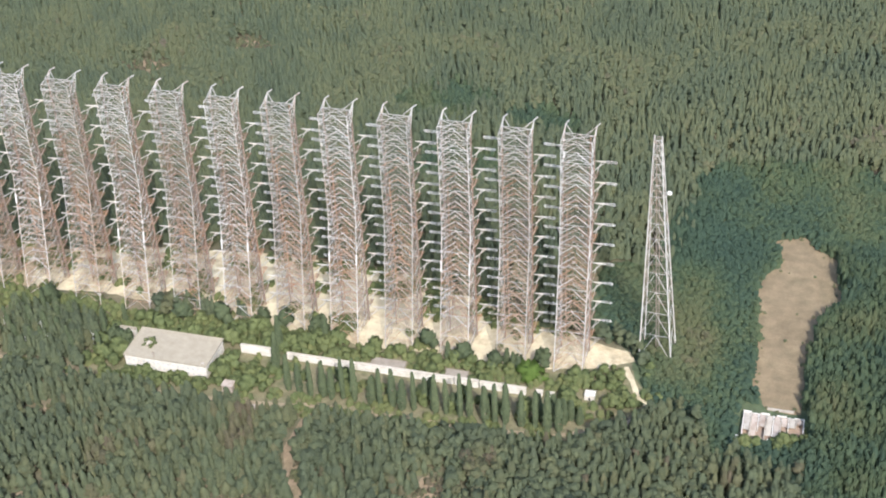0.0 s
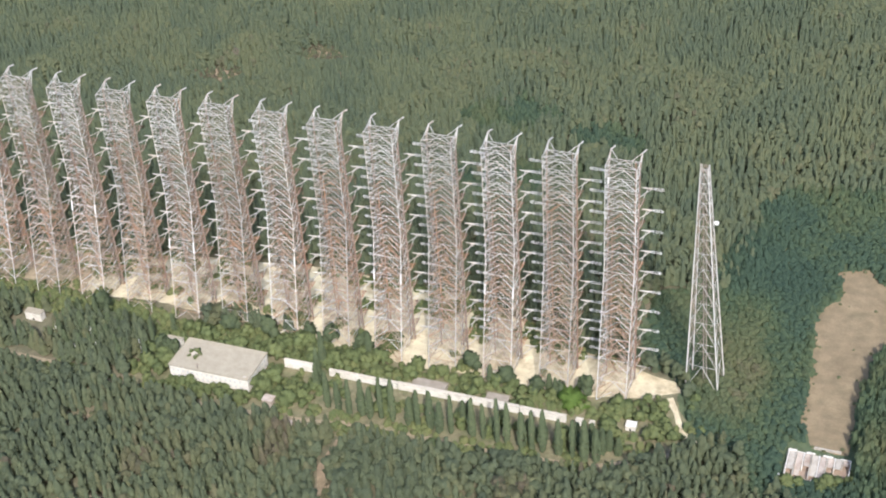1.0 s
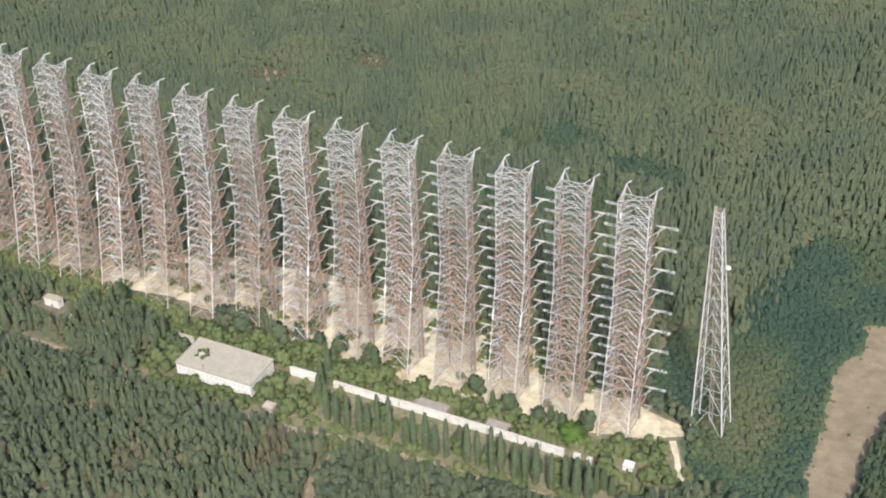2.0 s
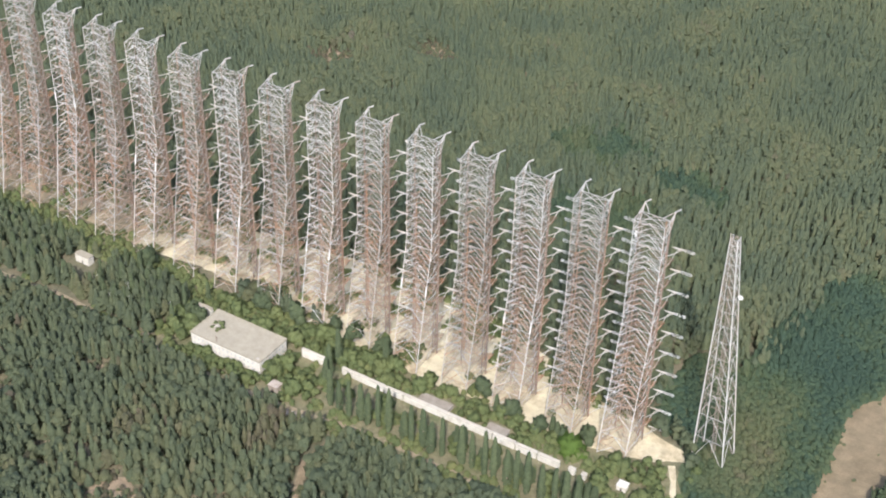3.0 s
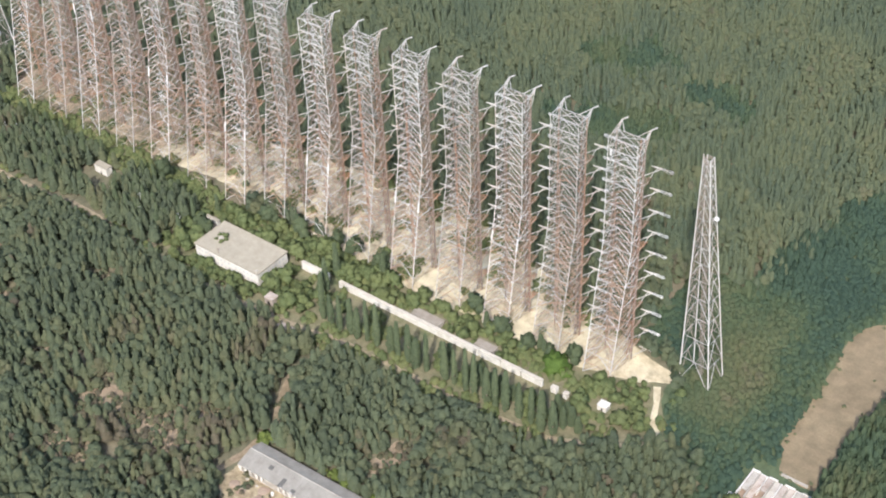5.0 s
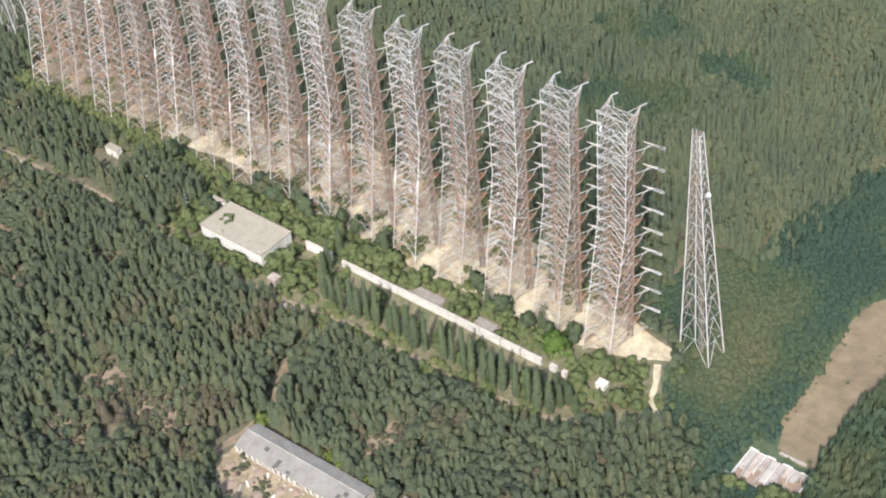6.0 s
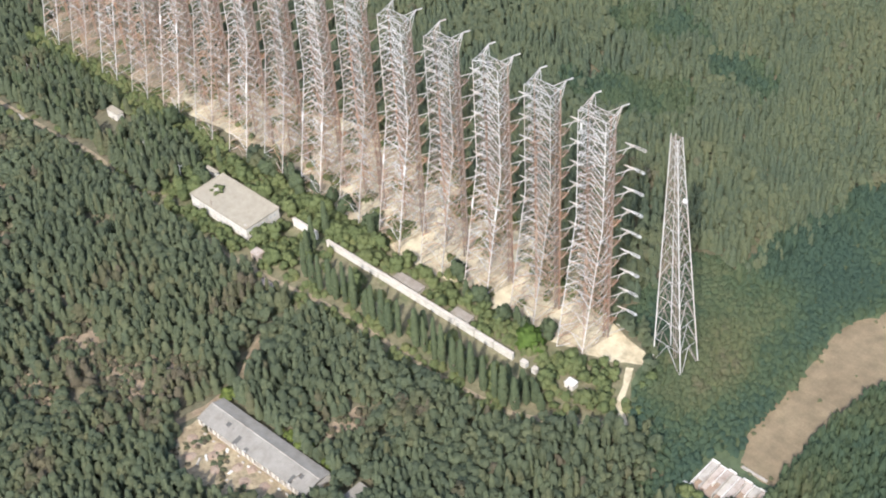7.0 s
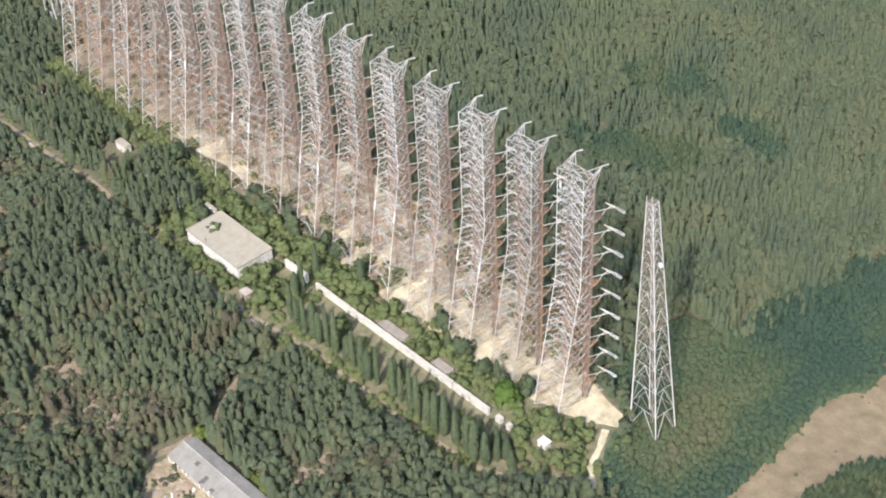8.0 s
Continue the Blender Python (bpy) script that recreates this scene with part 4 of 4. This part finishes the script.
def scrubby(px, py):
    """Low thicket: the zone by the field and a few hollows in the wood."""
    stray = 8 * waver(px, py, 13.0) + 14 * waver(px + 40, py - 90, 37.0) + RNG.normal(0, 4.0, len(px))
    low = inside(px + stray, py + stray, SCRUB_ZONE) | inside(px + 0.3 * stray, py + 0.3 * stray, MEADOW)
    for x, y, rx, ry in THICKETS:
        low |= ((px - x + stray) / rx) ** 2 + ((py - y - stray) / ry) ** 2 < 1
    return low


def open_ground(px, py):
    free = inside(px, py, FIELD) | inside(px, py, YARD) | inside(px, py, BACK_STRIP) | inside(px, py, GARDEN_STRIP) | inside(px, py, CLEARING)
    free |= (off_line(px, py, ROAD) < np.where((py > -50) & (px > 20), 5.2, 1.7 + 5.0 * np.clip(waver(px, py, 15.0), 0, 0.7))) | (off_line(px, py, FOREST_TRACK) < 4.6)
    lane = py - np.interp(px, [q[0] for q in ROAD[:16]], [q[1] for q in ROAD[:16]])
    free |= (px < -238) & (lane > np.where(px < -300, -11, -4)) & (lane < 4)
    free |= (px > -470) & (px < -240) & (py > -16) & (py < 30)
    for (ax, ay), (bx, by) in TREE_FREE:
        free |= (px > ax) & (px < bx) & (py > ay) & (py < by)
    return free


def forest():
    for near, step in ((True, 4.05), (False, 3.7)):
        px, py = scatter(-780, 280, -320 if near else 42, 42 if near else 700, step, 0.5 if near else 0.95)
        keep = inside(px, py, VIEWED) & ~open_ground(px, py)
        px, py = px[keep], py[keep]
        keep = ~scrubby(px, py)
        px, py = px[keep], py[keep]
        thin = waver(px, py, 26.0)
        bare = waver(px + 500, py, 60.0)
        odds = np.clip(1.25 - 1.1 * np.clip(thin - 0.25, 0, 1) - 1.5 * np.clip(bare - 0.35, 0, 1), 0.15 if near else 0.6, 0.95 if near else 1.0)
        rim = np.zeros(len(px))
        for x, y, rx, ry in GLADES:
            hole = 1 - np.clip(((px - x + 5 * thin) / rx) ** 2 + ((py - y - 5 * bare) / ry) ** 2, 0, 1)
            odds *= 1 - np.clip(1.8 * hole, 0, 0.94)
            rim = np.maximum(rim, np.clip(1.8 - np.hypot((px - x) / rx, (py - y) / ry), 0, 1))
        for x, y, rx, ry in THIN_STANDS:
            odds *= 1 - 0.4 * np.clip(1.5 - 1.5 * (((px - x) / rx) ** 2 + ((py - y) / ry) ** 2), 0, 1)
        keep = RNG.uniform(0, 1, len(px)) < odds
        px, py, rim = px[keep], py[keep], rim[keep]
        many = len(px)
        leafy = waver(px, py + 900, 34.0) + RNG.normal(0, 0.28, many) > (0.1 if near else 0.3)
        leafy &= ~((px > -445) & (px < -252) & (py > -55) & (py < 4))
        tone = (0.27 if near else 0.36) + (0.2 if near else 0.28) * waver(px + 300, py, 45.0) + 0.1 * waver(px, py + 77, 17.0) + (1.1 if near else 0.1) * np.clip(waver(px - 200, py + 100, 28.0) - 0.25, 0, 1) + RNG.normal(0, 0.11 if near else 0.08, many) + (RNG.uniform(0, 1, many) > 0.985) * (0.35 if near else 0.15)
        for x, y, rx, ry in THIN_STANDS:
            tone += 0.26 * np.clip(1.4 - ((px - x) / rx) ** 2 - ((py - y) / ry) ** 2, 0, 1) * (RNG.uniform(0, 1, many) > 0.35)
        # back wood grows paler towards +x, glare and haze put into its tone
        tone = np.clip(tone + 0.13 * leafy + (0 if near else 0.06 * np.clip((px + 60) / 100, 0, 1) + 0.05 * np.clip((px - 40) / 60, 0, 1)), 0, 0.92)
        scale = RNG.uniform(0.7, 1.4, many) if near else RNG.uniform(0.8, 1.35, many)
        tall = RNG.uniform(0.82 if near else 0.88, 1.1 if near else 1.06, many) * (1 + 0.08 * waver(px, py - 400, 70.0)) * (1 - 0.5 * rim)
        for kind, n in (("pine", ~leafy), ("leaf", leafy)):
            shapes = {("pine", True): PINES, ("leaf", True): BROAD, ("pine", False): THIN_PINES, ("leaf", False): THIN_BROAD}[kind, near]
            name = "pine_forest" if kind == "pine" else "broadleaf_wood"
            label = {("pine", True): "dense dark green pine wood", ("leaf", True): "patches of lighter olive-green birch and alder",
                     ("pine", False): "dense olive-green pine wood behind the masts", ("leaf", False): "patches of lighter birch behind the masts"}[kind, near]
            planted(name, px[n], py[n], shapes, RNG.integers(0, len(shapes), n.sum()), scale[n], tall[n], tone[n], CANOPY if near else HAZY_YOUNG_WOOD, label, 0.2 if near else 0.0)


def far_forest():
    for step, wide, close in ((11.0, 1.1, True), (21.0, 1.95, False)):
        px, py = scatter(-1050, 750, -900, 1150, step)
        handy = (px > -450) & (py < 100)
        keep = ~inside(px, py, VIEWED) & ~inside(px, py, SCRUB_ZONE) & (np.hypot(px + 150, py - 120) < 960) & (handy == close)
        px, py = px[keep], py[keep]
        tone = np.clip(0.36 + RNG.normal(0, 0.12, len(px)), 0, 0.78)
        planted("far_forest", px, py, OUTER if close else FAR, RNG.integers(0, 4, len(px)), wide * RNG.uniform(0.9, 1.3, len(px)), RNG.uniform(0.8, 1.1, len(px)), tone, CANOPY, "dark green wood further out")


def scrub():
    px, py = scatter(-190, 300, -160, 310, 3.1)
    keep = ((px > -20) | (py > 90)) & ~open_ground(px, py)
    px, py = px[keep], py[keep]
    keep = scrubby(px, py)
    px, py = px[keep], py[keep]
    big = np.clip((px - 128) / 12, 0, 1) * np.clip((150 - py) / 30, 0, 1)
    tall = (RNG.uniform(0.62, 0.76, len(px)) + 0.2 * waver(px, py, 22.0)) * (1 + 2.2 * big)
    rim = np.clip(1 - off_line(px, py, SCRUB_ZONE[4:8]) / 22, 0, 1) * (py > 100)
    tall *= np.where(inside(px, py, MEADOW), 0.5, 1.0)
    tall *= np.where((py > 150) & (px < 20), 2.1, 1.0) * (1 + 1.5 * rim)
    beside = np.clip(1.2 - ((px - 62) / 26) ** 2 - ((py - 34) / 40) ** 2, 0, 1)
    hollow = np.clip(1.3 - ((px - 72) / 46) ** 2 - ((py - 165) / 62) ** 2, 0, 1) + 0.6 * np.clip(1.2 - ((px - 90) / 14) ** 2 - ((py - 55) / 50) ** 2, 0, 1)
    tone = np.clip(0.36 + 0.1 * rim + 0.3 * beside - 0.14 * hollow + 0.4 * waver(px + 70, py, 34.0) + 0.4 * np.clip(waver(px, py - 50, 13.0), 0, 1) * beside + RNG.normal(0, 0.05, len(px)), 0, 0.9)
    planted("scrub_thicket", px, py, LOW_SCRUB, RNG.integers(0, len(LOW_SCRUB), len(px)), RNG.uniform(0.8, 1.15, len(px)), tall, tone, SCRUB, "smooth blue-green thicket of young alder and willow")


def undergrowth():
    """Low bushes at the edges of the yard and along the strip."""
    px, py = scatter(-480, 62, -76, 74, 3.4)
    edge = inside(px, py, BACK_STRIP) & ((waver(px, py, 12.0) > 0.2) | (py < 14) & (waver(px, py, 14.0) > 0.0))
    brink = (px < -262) & (py > -17) & (py < 6) & ~inside(px, py, YARD) & ~inside(px, py, BACK_STRIP)
    strip = inside(px, py, GARDEN_STRIP) & ~inside(px, py, YARD) & (off_line(px, py, ROAD) > 1.6) & ((py < -50) & (waver(px, py, 11.0) > 0.0) | (py > -16) & ((px < -140) | (py < -7)) | (waver(px, py, 9.0) > 0.24) & ~((px > -110) & (px < 8) & (py > -32) & (py < -22)))
    tufts = inside(px, py, YARD) & ((waver(px, py, 10.0) > np.where(px < -200, 0.14, np.where(px < -110, 0.26, 0.42))) | (py > 0.25 * (64 - px)) & (py > 30) & (waver(px, py, 14.0) > 0.05)) & (px < 4)
    lane = py - np.interp(px, [q[0] for q in ROAD[:16]], [q[1] for q in ROAD[:16]])
    verge = (px < -238) & (lane > -11) & (lane < 5) & (np.abs(lane) > np.where(px < -300, 2.6, 1.4)) & (waver(px, py, 10.0) > np.where(px < -300, 0.0, -0.3))
    keep = edge | strip | tufts | verge | brink
    for (ax, ay), (bx, by) in TREE_FREE + [((-182, -23.5), (5, -17.5)), ((16, -21), (31, -12)), ((-102, -19.5), (-81, -10.5)), ((-59, -19.5), (-45, -11))]:
        keep &= ~((px > ax - 2) & (px < bx + 2) & (py > ay - 2) & (py < by + 1))
    px, py = px[keep], py[keep]
    tone = np.clip(0.4 + RNG.normal(0, 0.15, len(px)), 0, 0.75)
    low = np.where((px < -238) & (py < -50), 0.55, 1.0)
    planted("undergrowth", px, py, BUSHES, RNG.integers(0, len(BUSHES), len(px)), RNG.uniform(0.5, 0.95, len(px)), RNG.uniform(0.4, 0.95, len(px)) * low, tone, GARDEN, "low green bushes along the dry strip")


def tree_thing(name, shape, mat, stem_height, stem_r, label, category, group):
    t = thing(name, 0, 0, 0, label, category, group)
    part("trunk", mesh_from("trunk", *trunk_shape(stem_height, stem_r, 6), BARK), t)
    me = mesh_from("crown", shape[0], shape[1], mat)
    me.shade_smooth()
    me.normals_split_custom_set_from_vertices(shape[2])
    me.attributes.new("tint", "FLOAT", "POINT").data.foreach_set("value", np.full(len(shape[0]), 0.3, np.float32))
    part("crown", me, t)
    return t


def poplars():
    def column(f):
        return math.sin(math.pi * (0.12 + 0.86 * f)) ** 0.6 * (1.25 - 0.7 * f)

    made = [tree_thing("poplar", crown(np.random.default_rng(90 + k), 150, 1.0, 22.0, 1.5, 0.8, column, 0.1, 1.8), POPLAR, 18, 0.35, "tall columnar dark green poplar with a dense crown", "poplar", "row of poplars") for k in range(3)]
    spots = []
    x = -139.0
    while x < 14:
        if not any(a < x < b for a, b in ((-98, -92), (-63, -60.5), (-33, -29))):
            spots.append((x, -48.4 + RNG.uniform(-1.4, 1.4), RNG.uniform(0.9, 1.18) if x < -75 else RNG.uniform(1.0, 1.3)))
        x += RNG.uniform(4.4, 7.4) if x < -75 else RNG.uniform(5.2, 8.6)
    while len(spots) < 42:
        x, y = RNG.uniform(-70, 56), RNG.uniform(-43, -25.5)
        if y < (-34 if x < 10 else -25 - 0.2 * x) and not (14 < x < 38 and y > -36) and all(math.hypot(x - a, y - b) > 4.0 for a, b, _ in spots) and off_ok(x, y):
            spots.append((x, y, RNG.uniform(0.4, 0.68)))
    for _ in range(95):
        x, y = RNG.uniform(-440, -254), RNG.uniform(-49, -10)
        if not (-356 < x < -322 and -46 < y < -17) and all(math.hypot(x - a, y - b) > 3.6 for a, b, _ in spots):
            spots.append((x, y, RNG.uniform(0.5, 0.8) * (0.88 if y > -24 else 1.0)))
    spots += [(-156, -16.5, 1.0), (-153, -29.5, 0.95), (-151, -35.5, 0.9), (-133, -3, 0.75), (-60, -4, 0.55), (-23, -3.5, 0.6), (-27, -1, 0.5)]
    for n, (x, y, s) in enumerate(spots):
        w = RNG.uniform(0.85, 1.35)
        m = spot(x, y, RNG.uniform(0, 360)) @ Matrix.Diagonal((w, w, s, 1))
        if n < 3:
            made[n].matrix_basis = m
        else:
            copy_thing(made[n % 3], m)


def garden_trees():
    kinds = [(120, 0.6, 6.6, 3.4, 1.2, 4), (120, 0.8, 8.6, 3.3, 1.2, 5), (110, 0.3, 5.0, 3.9, 1.25, 5), (140, 1.0, 9.6, 3.8, 1.3, 6), (120, 0.5, 7.2, 4.2, 1.3, 4)]
    made = [tree_thing("broadleaf_tree", lobed(np.random.default_rng(120 + k), *kind), GARDEN, kind[2] * 0.75, 0.25, "uneven green broadleaf tree beside the white gallery", "tree", "trees along the gallery") for k, kind in enumerate(kinds)]
    spots = []

    def fill(count, x0, x1, y0, y1, gap):
        found, tries = 0, 0
        while found < count and tries < 3000:
            tries += 1
            x, y = RNG.uniform(x0, x1), RNG.uniform(y0, y1)
            walls = -103 < x < -80 and -20 < y < -10 or -60 < x < -44 and -20 < y < -10.5 or -182 < x < 6 and -24.7 < y < -19 or 15 < x < 35 and -31 < y < -11 or 10 < x < 44 and y > -5
            if walls or -254 < x < -238 and -36 < y < -21 or math.hypot(x + 11.4, y + 10.0) < 10.0 or -32 < x < 2 and -21 < y < -10 or (-240 < x < -184.5 and -51.5 < y < -21) or (x > -140 and y > -3.6) or not off_ok(x, y) or any(math.hypot(x - a, y - b) < gap for a, b in spots):
                continue
            spots.append((x, y))
            found += 1

    fill(92, -186, -4, -18.0, -1.0, 3.7)
    fill(22, -186, -151, -52.5, -33, 4.0)
    fill(14, -146, 10, -44.5, -31, 4.5)
    fill(24, -262, -186, -20, -2, 3.6)
    fill(20, -250, -184, -63, -57, 3.6)
    fill(24, -240, -184, -55.4, -51.8, 2.5)
    fill(12, -184, -178, -50, -26, 3.0)
    fill(12, 25, 52, -24, -6, 3.4)
    fill(16, 4, 60, -34, 2, 3.8)
    fill(16, -262, -240, -52, -20, 3.5)
    spots += [(121, -32), (126, -30.5), (131, -29), (136, -27), (138, -20), (112, -35), (130, -34), (137, -33), (106, -36), (123, -36)]
    spots += [(13, -8), (18, -7), (22, -5.5), (27, -3), (31.5, -1.5), (36, 0.5), (33, -6), (50.5, 5), (51, 11), (47, 15)]
    spots += [(12, -3), (17, -1), (21.5, 2), (26.5, 4.5), (20, -4), (25, -0.5), (30.5, 2.5), (31.5, 8)]
    for n, (x, y) in enumerate(spots):
        m = spot(x, y, RNG.uniform(0, 360)) @ Matrix.Scale(RNG.uniform(0.5, 0.75) if x < -184 and y < -50 else RNG.uniform(0.6, 1.2) * (0.82 if x > -120 and y > -18.5 else 1.0), 4)
        if n < 5:
            made[n].matrix_basis = m
        else:
            copy_thing(made[RNG.integers(0, 5)], m)
    # single rounded trees between the mast feet
    feet = tree_thing("broadleaf_tree", lobed(np.random.default_rng(143), 150, 0.6, 10.5, 3.6, 1.25, 5), POPLAR, 7, 0.3, "rounded dark green tree between the mast feet", "tree", "trees between the mast feet")
    for n, (x, y, k) in enumerate(((-74, 5, 1.25), (-51, -3, 1.0), (-33, -4, 1.0), (-7, 1.5, 1.0), (-139, 3, 1.1), (-160, 3, 1.0), (-174, 5, 0.9), (-197, -1, 1.1), (-222, -2, 1.1), (-306, -7, 1.15), (-248, -30.5, 0.95), (-243.5, -32, 0.85), (-253, -29, 0.9), (-20, -3, 0.7))):
        m = spot(x, y, 50 * n) @ Matrix.Diagonal((k, k, k * (1.15 if n % 2 else 0.95), 1))
        if n:
            copy_thing(feet, m)
        else:
            feet.matrix_basis = m
    b = tree_thing("broadleaf_tree", lobed(np.random.default_rng(140), 160, 0.4, 6.8, 5.6, 1.4, 6), BRIGHT, 4, 0.3, "broad bright green bushy tree near the mast feet", "tree", "")
    b.matrix_basis = spot(-12.2, -8.4) @ Matrix.Scale(1.42, 4)
    shrub = tree_thing("roof_shrub", lobed(np.random.default_rng(141), 36, 0.0, 1.6, 1.5, 0.6, 3), GARDEN, 1.2, 0.1, "small wild shrub growing on the flat roof", "shrub", "shrubs on the roof")
    for n, (x, y) in enumerate(((-229.6, -35.0), (-228.9, -38.7), (-224.6, -39.0), (-223.9, -35.6), (-226.6, -33.7))):
        m = Matrix.Translation((0, 0, 8.8 * SIZE)) @ spot(x, y, 70 * n) @ Matrix.Scale((1.1, 0.8, 1.0, 0.9, 1.2)[n], 4)
        if n:
            copy_thing(shrub, m)
        else:
            shrub.matrix_basis = m

    lime = tree_thing("broadleaf_tree", lobed(np.random.default_rng(142), 150, 0.4, 6.4, 5.4, 1.4, 6), LIME, 4, 0.3, "broad yellow-green bushy tree beside the barrack", "tree", "bushes behind the barrack")
    for n, (x, y, k) in enumerate(((-102, -134.1, 0.9), (-66, -132.6, 0.5), (-59, -132.1, 0.7), (-49, -132.6, 1.0), (-39, -131.6, 0.5), (-32, -131.6, 0.75), (-23, -131.6, 0.7))):
        m = spot(x, y, 40 * x) @ Matrix.Scale(k, 4)
        if n:
            copy_thing(lime, m)
        else:
            lime.matrix_basis = m


def birch_stems():
    """Bare white birch stems standing in the wood by the road."""
    stem = thing("birch_stem", -300, -30, 0, "bare white birch stem without leaves", "dead birch", "bare birch stems")
    shape = joined([tube([(0, 0, -0.2), (0.2, 0, 5), (0.1, 0.2, 10.5)], [0.3, 0.22, 0.08], 5), tube([(0.18, 0, 5.5), (1.4, 0.5, 8.5)], [0.12, 0.04], 4), tube([(0.15, 0.1, 7), (-0.9, -0.4, 9.5)], [0.1, 0.04], 4)])
    part("trunk", mesh_from("trunk", *shape, WHITE_STEEL), stem)
    for _ in range(18):
        x, y = RNG.uniform(-430, -262), RNG.uniform(-51, -14)
        if -356 < x < -322:
            continue
        copy_thing(stem, spot(x, y, RNG.uniform(0, 360)) @ Matrix.Scale(RNG.uniform(0.9, 1.35), 4))


def rubble():
    """Broken slabs and heaps on the clearing before the barrack."""
    for n in range(18):
        x, y = RNG.uniform(-100, -34), RNG.uniform(-173.6, -156.2)
        if n % 3 == 0:
            lx, ly, h = RNG.uniform(1.5, 4.5), RNG.uniform(0.8, 1.6), RNG.uniform(0.3, 0.7)
            slab = thing("concrete_slab", x, y, 0, "broken pale concrete slab on the sandy clearing", "slab", "slabs before the barrack", turn=RNG.uniform(0, 180))
            part("block", mesh_from("block", *block(-lx / 2, -ly / 2, -0.1, lx / 2, ly / 2, h, 0.1), WHITE_WALL if n % 6 == 0 else CONCRETE), slab)
        else:
            heap = thing("rubble_heap", x, y, 0, "low heap of reddish brick rubble", "rubble", "heaps before the barrack")
            verts, faces = [], []
            for k, (rad, h) in enumerate(((3.2, -0.1), (2.2, 0.35), (0.9, 0.7))):
                for a in range(9):
                    q = rad * RNG.uniform(0.75, 1.25)
                    verts.append((q * math.cos(a * 0.698), q * math.sin(a * 0.698), h * RNG.uniform(0.8, 1.2)))
                if k:
                    faces += [(9 * k - 9 + a, 9 * k - 9 + (a + 1) % 9, 9 * k + (a + 1) % 9, 9 * k + a) for a in range(9)]
            faces.append(tuple(range(18, 27)))
            part("bricks", mesh_from("bricks", verts, faces, BRICK_RED), heap)


def off_ok(x, y):
    px, py = np.array([x]), np.array([y])
    return bool(off_line(px, py, ROAD)[0] > (7.0 if x > 34 else 4.5)) and not bool(inside(px, py, YARD)[0]) and not (18 < x < 30 and -21 < y < -12)


def glade_brush():
    """Dry brush and fallen logs in the gaps of the wood."""
    xs, ys = [], []
    for x, y, rx, ry in GLADES:
        for _ in range(int(rx * ry * 0.55)):
            a, r = RNG.uniform(0, 6.28), math.sqrt(RNG.uniform(0, 1)) * 1.15
            xs.append(x + rx * r * math.cos(a))
            ys.append(y + ry * r * math.sin(a))
    px, py = np.array(xs), np.array(ys)
    planted("dry_brush", px, py, BUSHES, RNG.integers(0, len(BUSHES), len(px)), RNG.uniform(0.25, 0.65, len(px)), RNG.uniform(0.25, 0.8, len(px)), np.clip(RNG.normal(0.72, 0.22, len(px)), 0.1, 0.95), CANOPY, "dry brown and olive brush in the gaps of the wood")
    log = thing("fallen_log", -150, -179, 0, "pale fallen tree trunk lying on brown litter", "log", "fallen logs in the glade")
    part("trunk", mesh_from("trunk", *tube([(-4, 0, 0.3), (0, 0.2, 0.4), (4.5, 0, 0.3)], [0.32, 0.26, 0.1], 6), BARK), log)
    for _ in range(22):
        x, y, rx, ry = GLADES[5 + int(RNG.integers(0, 3))]
        copy_thing(log, spot(x + RNG.uniform(-0.8, 0.8) * rx, y + RNG.uniform(-0.8, 0.8) * ry, RNG.uniform(20, 90)) @ Matrix.Scale(RNG.uniform(0.6, 1.1), 4))


def clearing_bushes():
    px, py = scatter(-104, -20, -188, -155.2, 2.6)
    keep = inside(px, py, CLEARING) & (waver(px, py, 8.0) > 0.28)
    px, py = px[keep], py[keep]
    planted("clearing_bushes", px, py, BUSHES, RNG.integers(0, len(BUSHES), len(px)), RNG.uniform(0.2, 0.6, len(px)), RNG.uniform(0.12, 0.4, len(px)), np.clip(0.82 + RNG.normal(0, 0.2, len(px)), 0.2, 1.0), CANOPY, "low olive and brown bushes on the clearing")


def weeds():
    px, py = scatter(96, 154, -10, 168, 4.0)
    rim = off_line(px, py, FIELD + FIELD[:1]) < 4.5
    keep = inside(px, py, FIELD) & (RNG.uniform(0, 1, len(px)) < np.where(rim, 0.3, 0.03))
    px, py = px[keep], py[keep]
    planted("field_weeds", px, py, BUSHES, RNG.integers(0, len(BUSHES), len(px)), RNG.uniform(0.15, 0.45, len(px)), RNG.uniform(0.1, 0.3, len(px)), np.full(len(px), 0.7), SCRUB, "scattered green weeds in the dry field")


poplars()
garden_trees()
birch_stems()
rubble()
glade_brush()
forest()
scrub()
undergrowth()
clearing_bushes()
weeds()
far_forest()
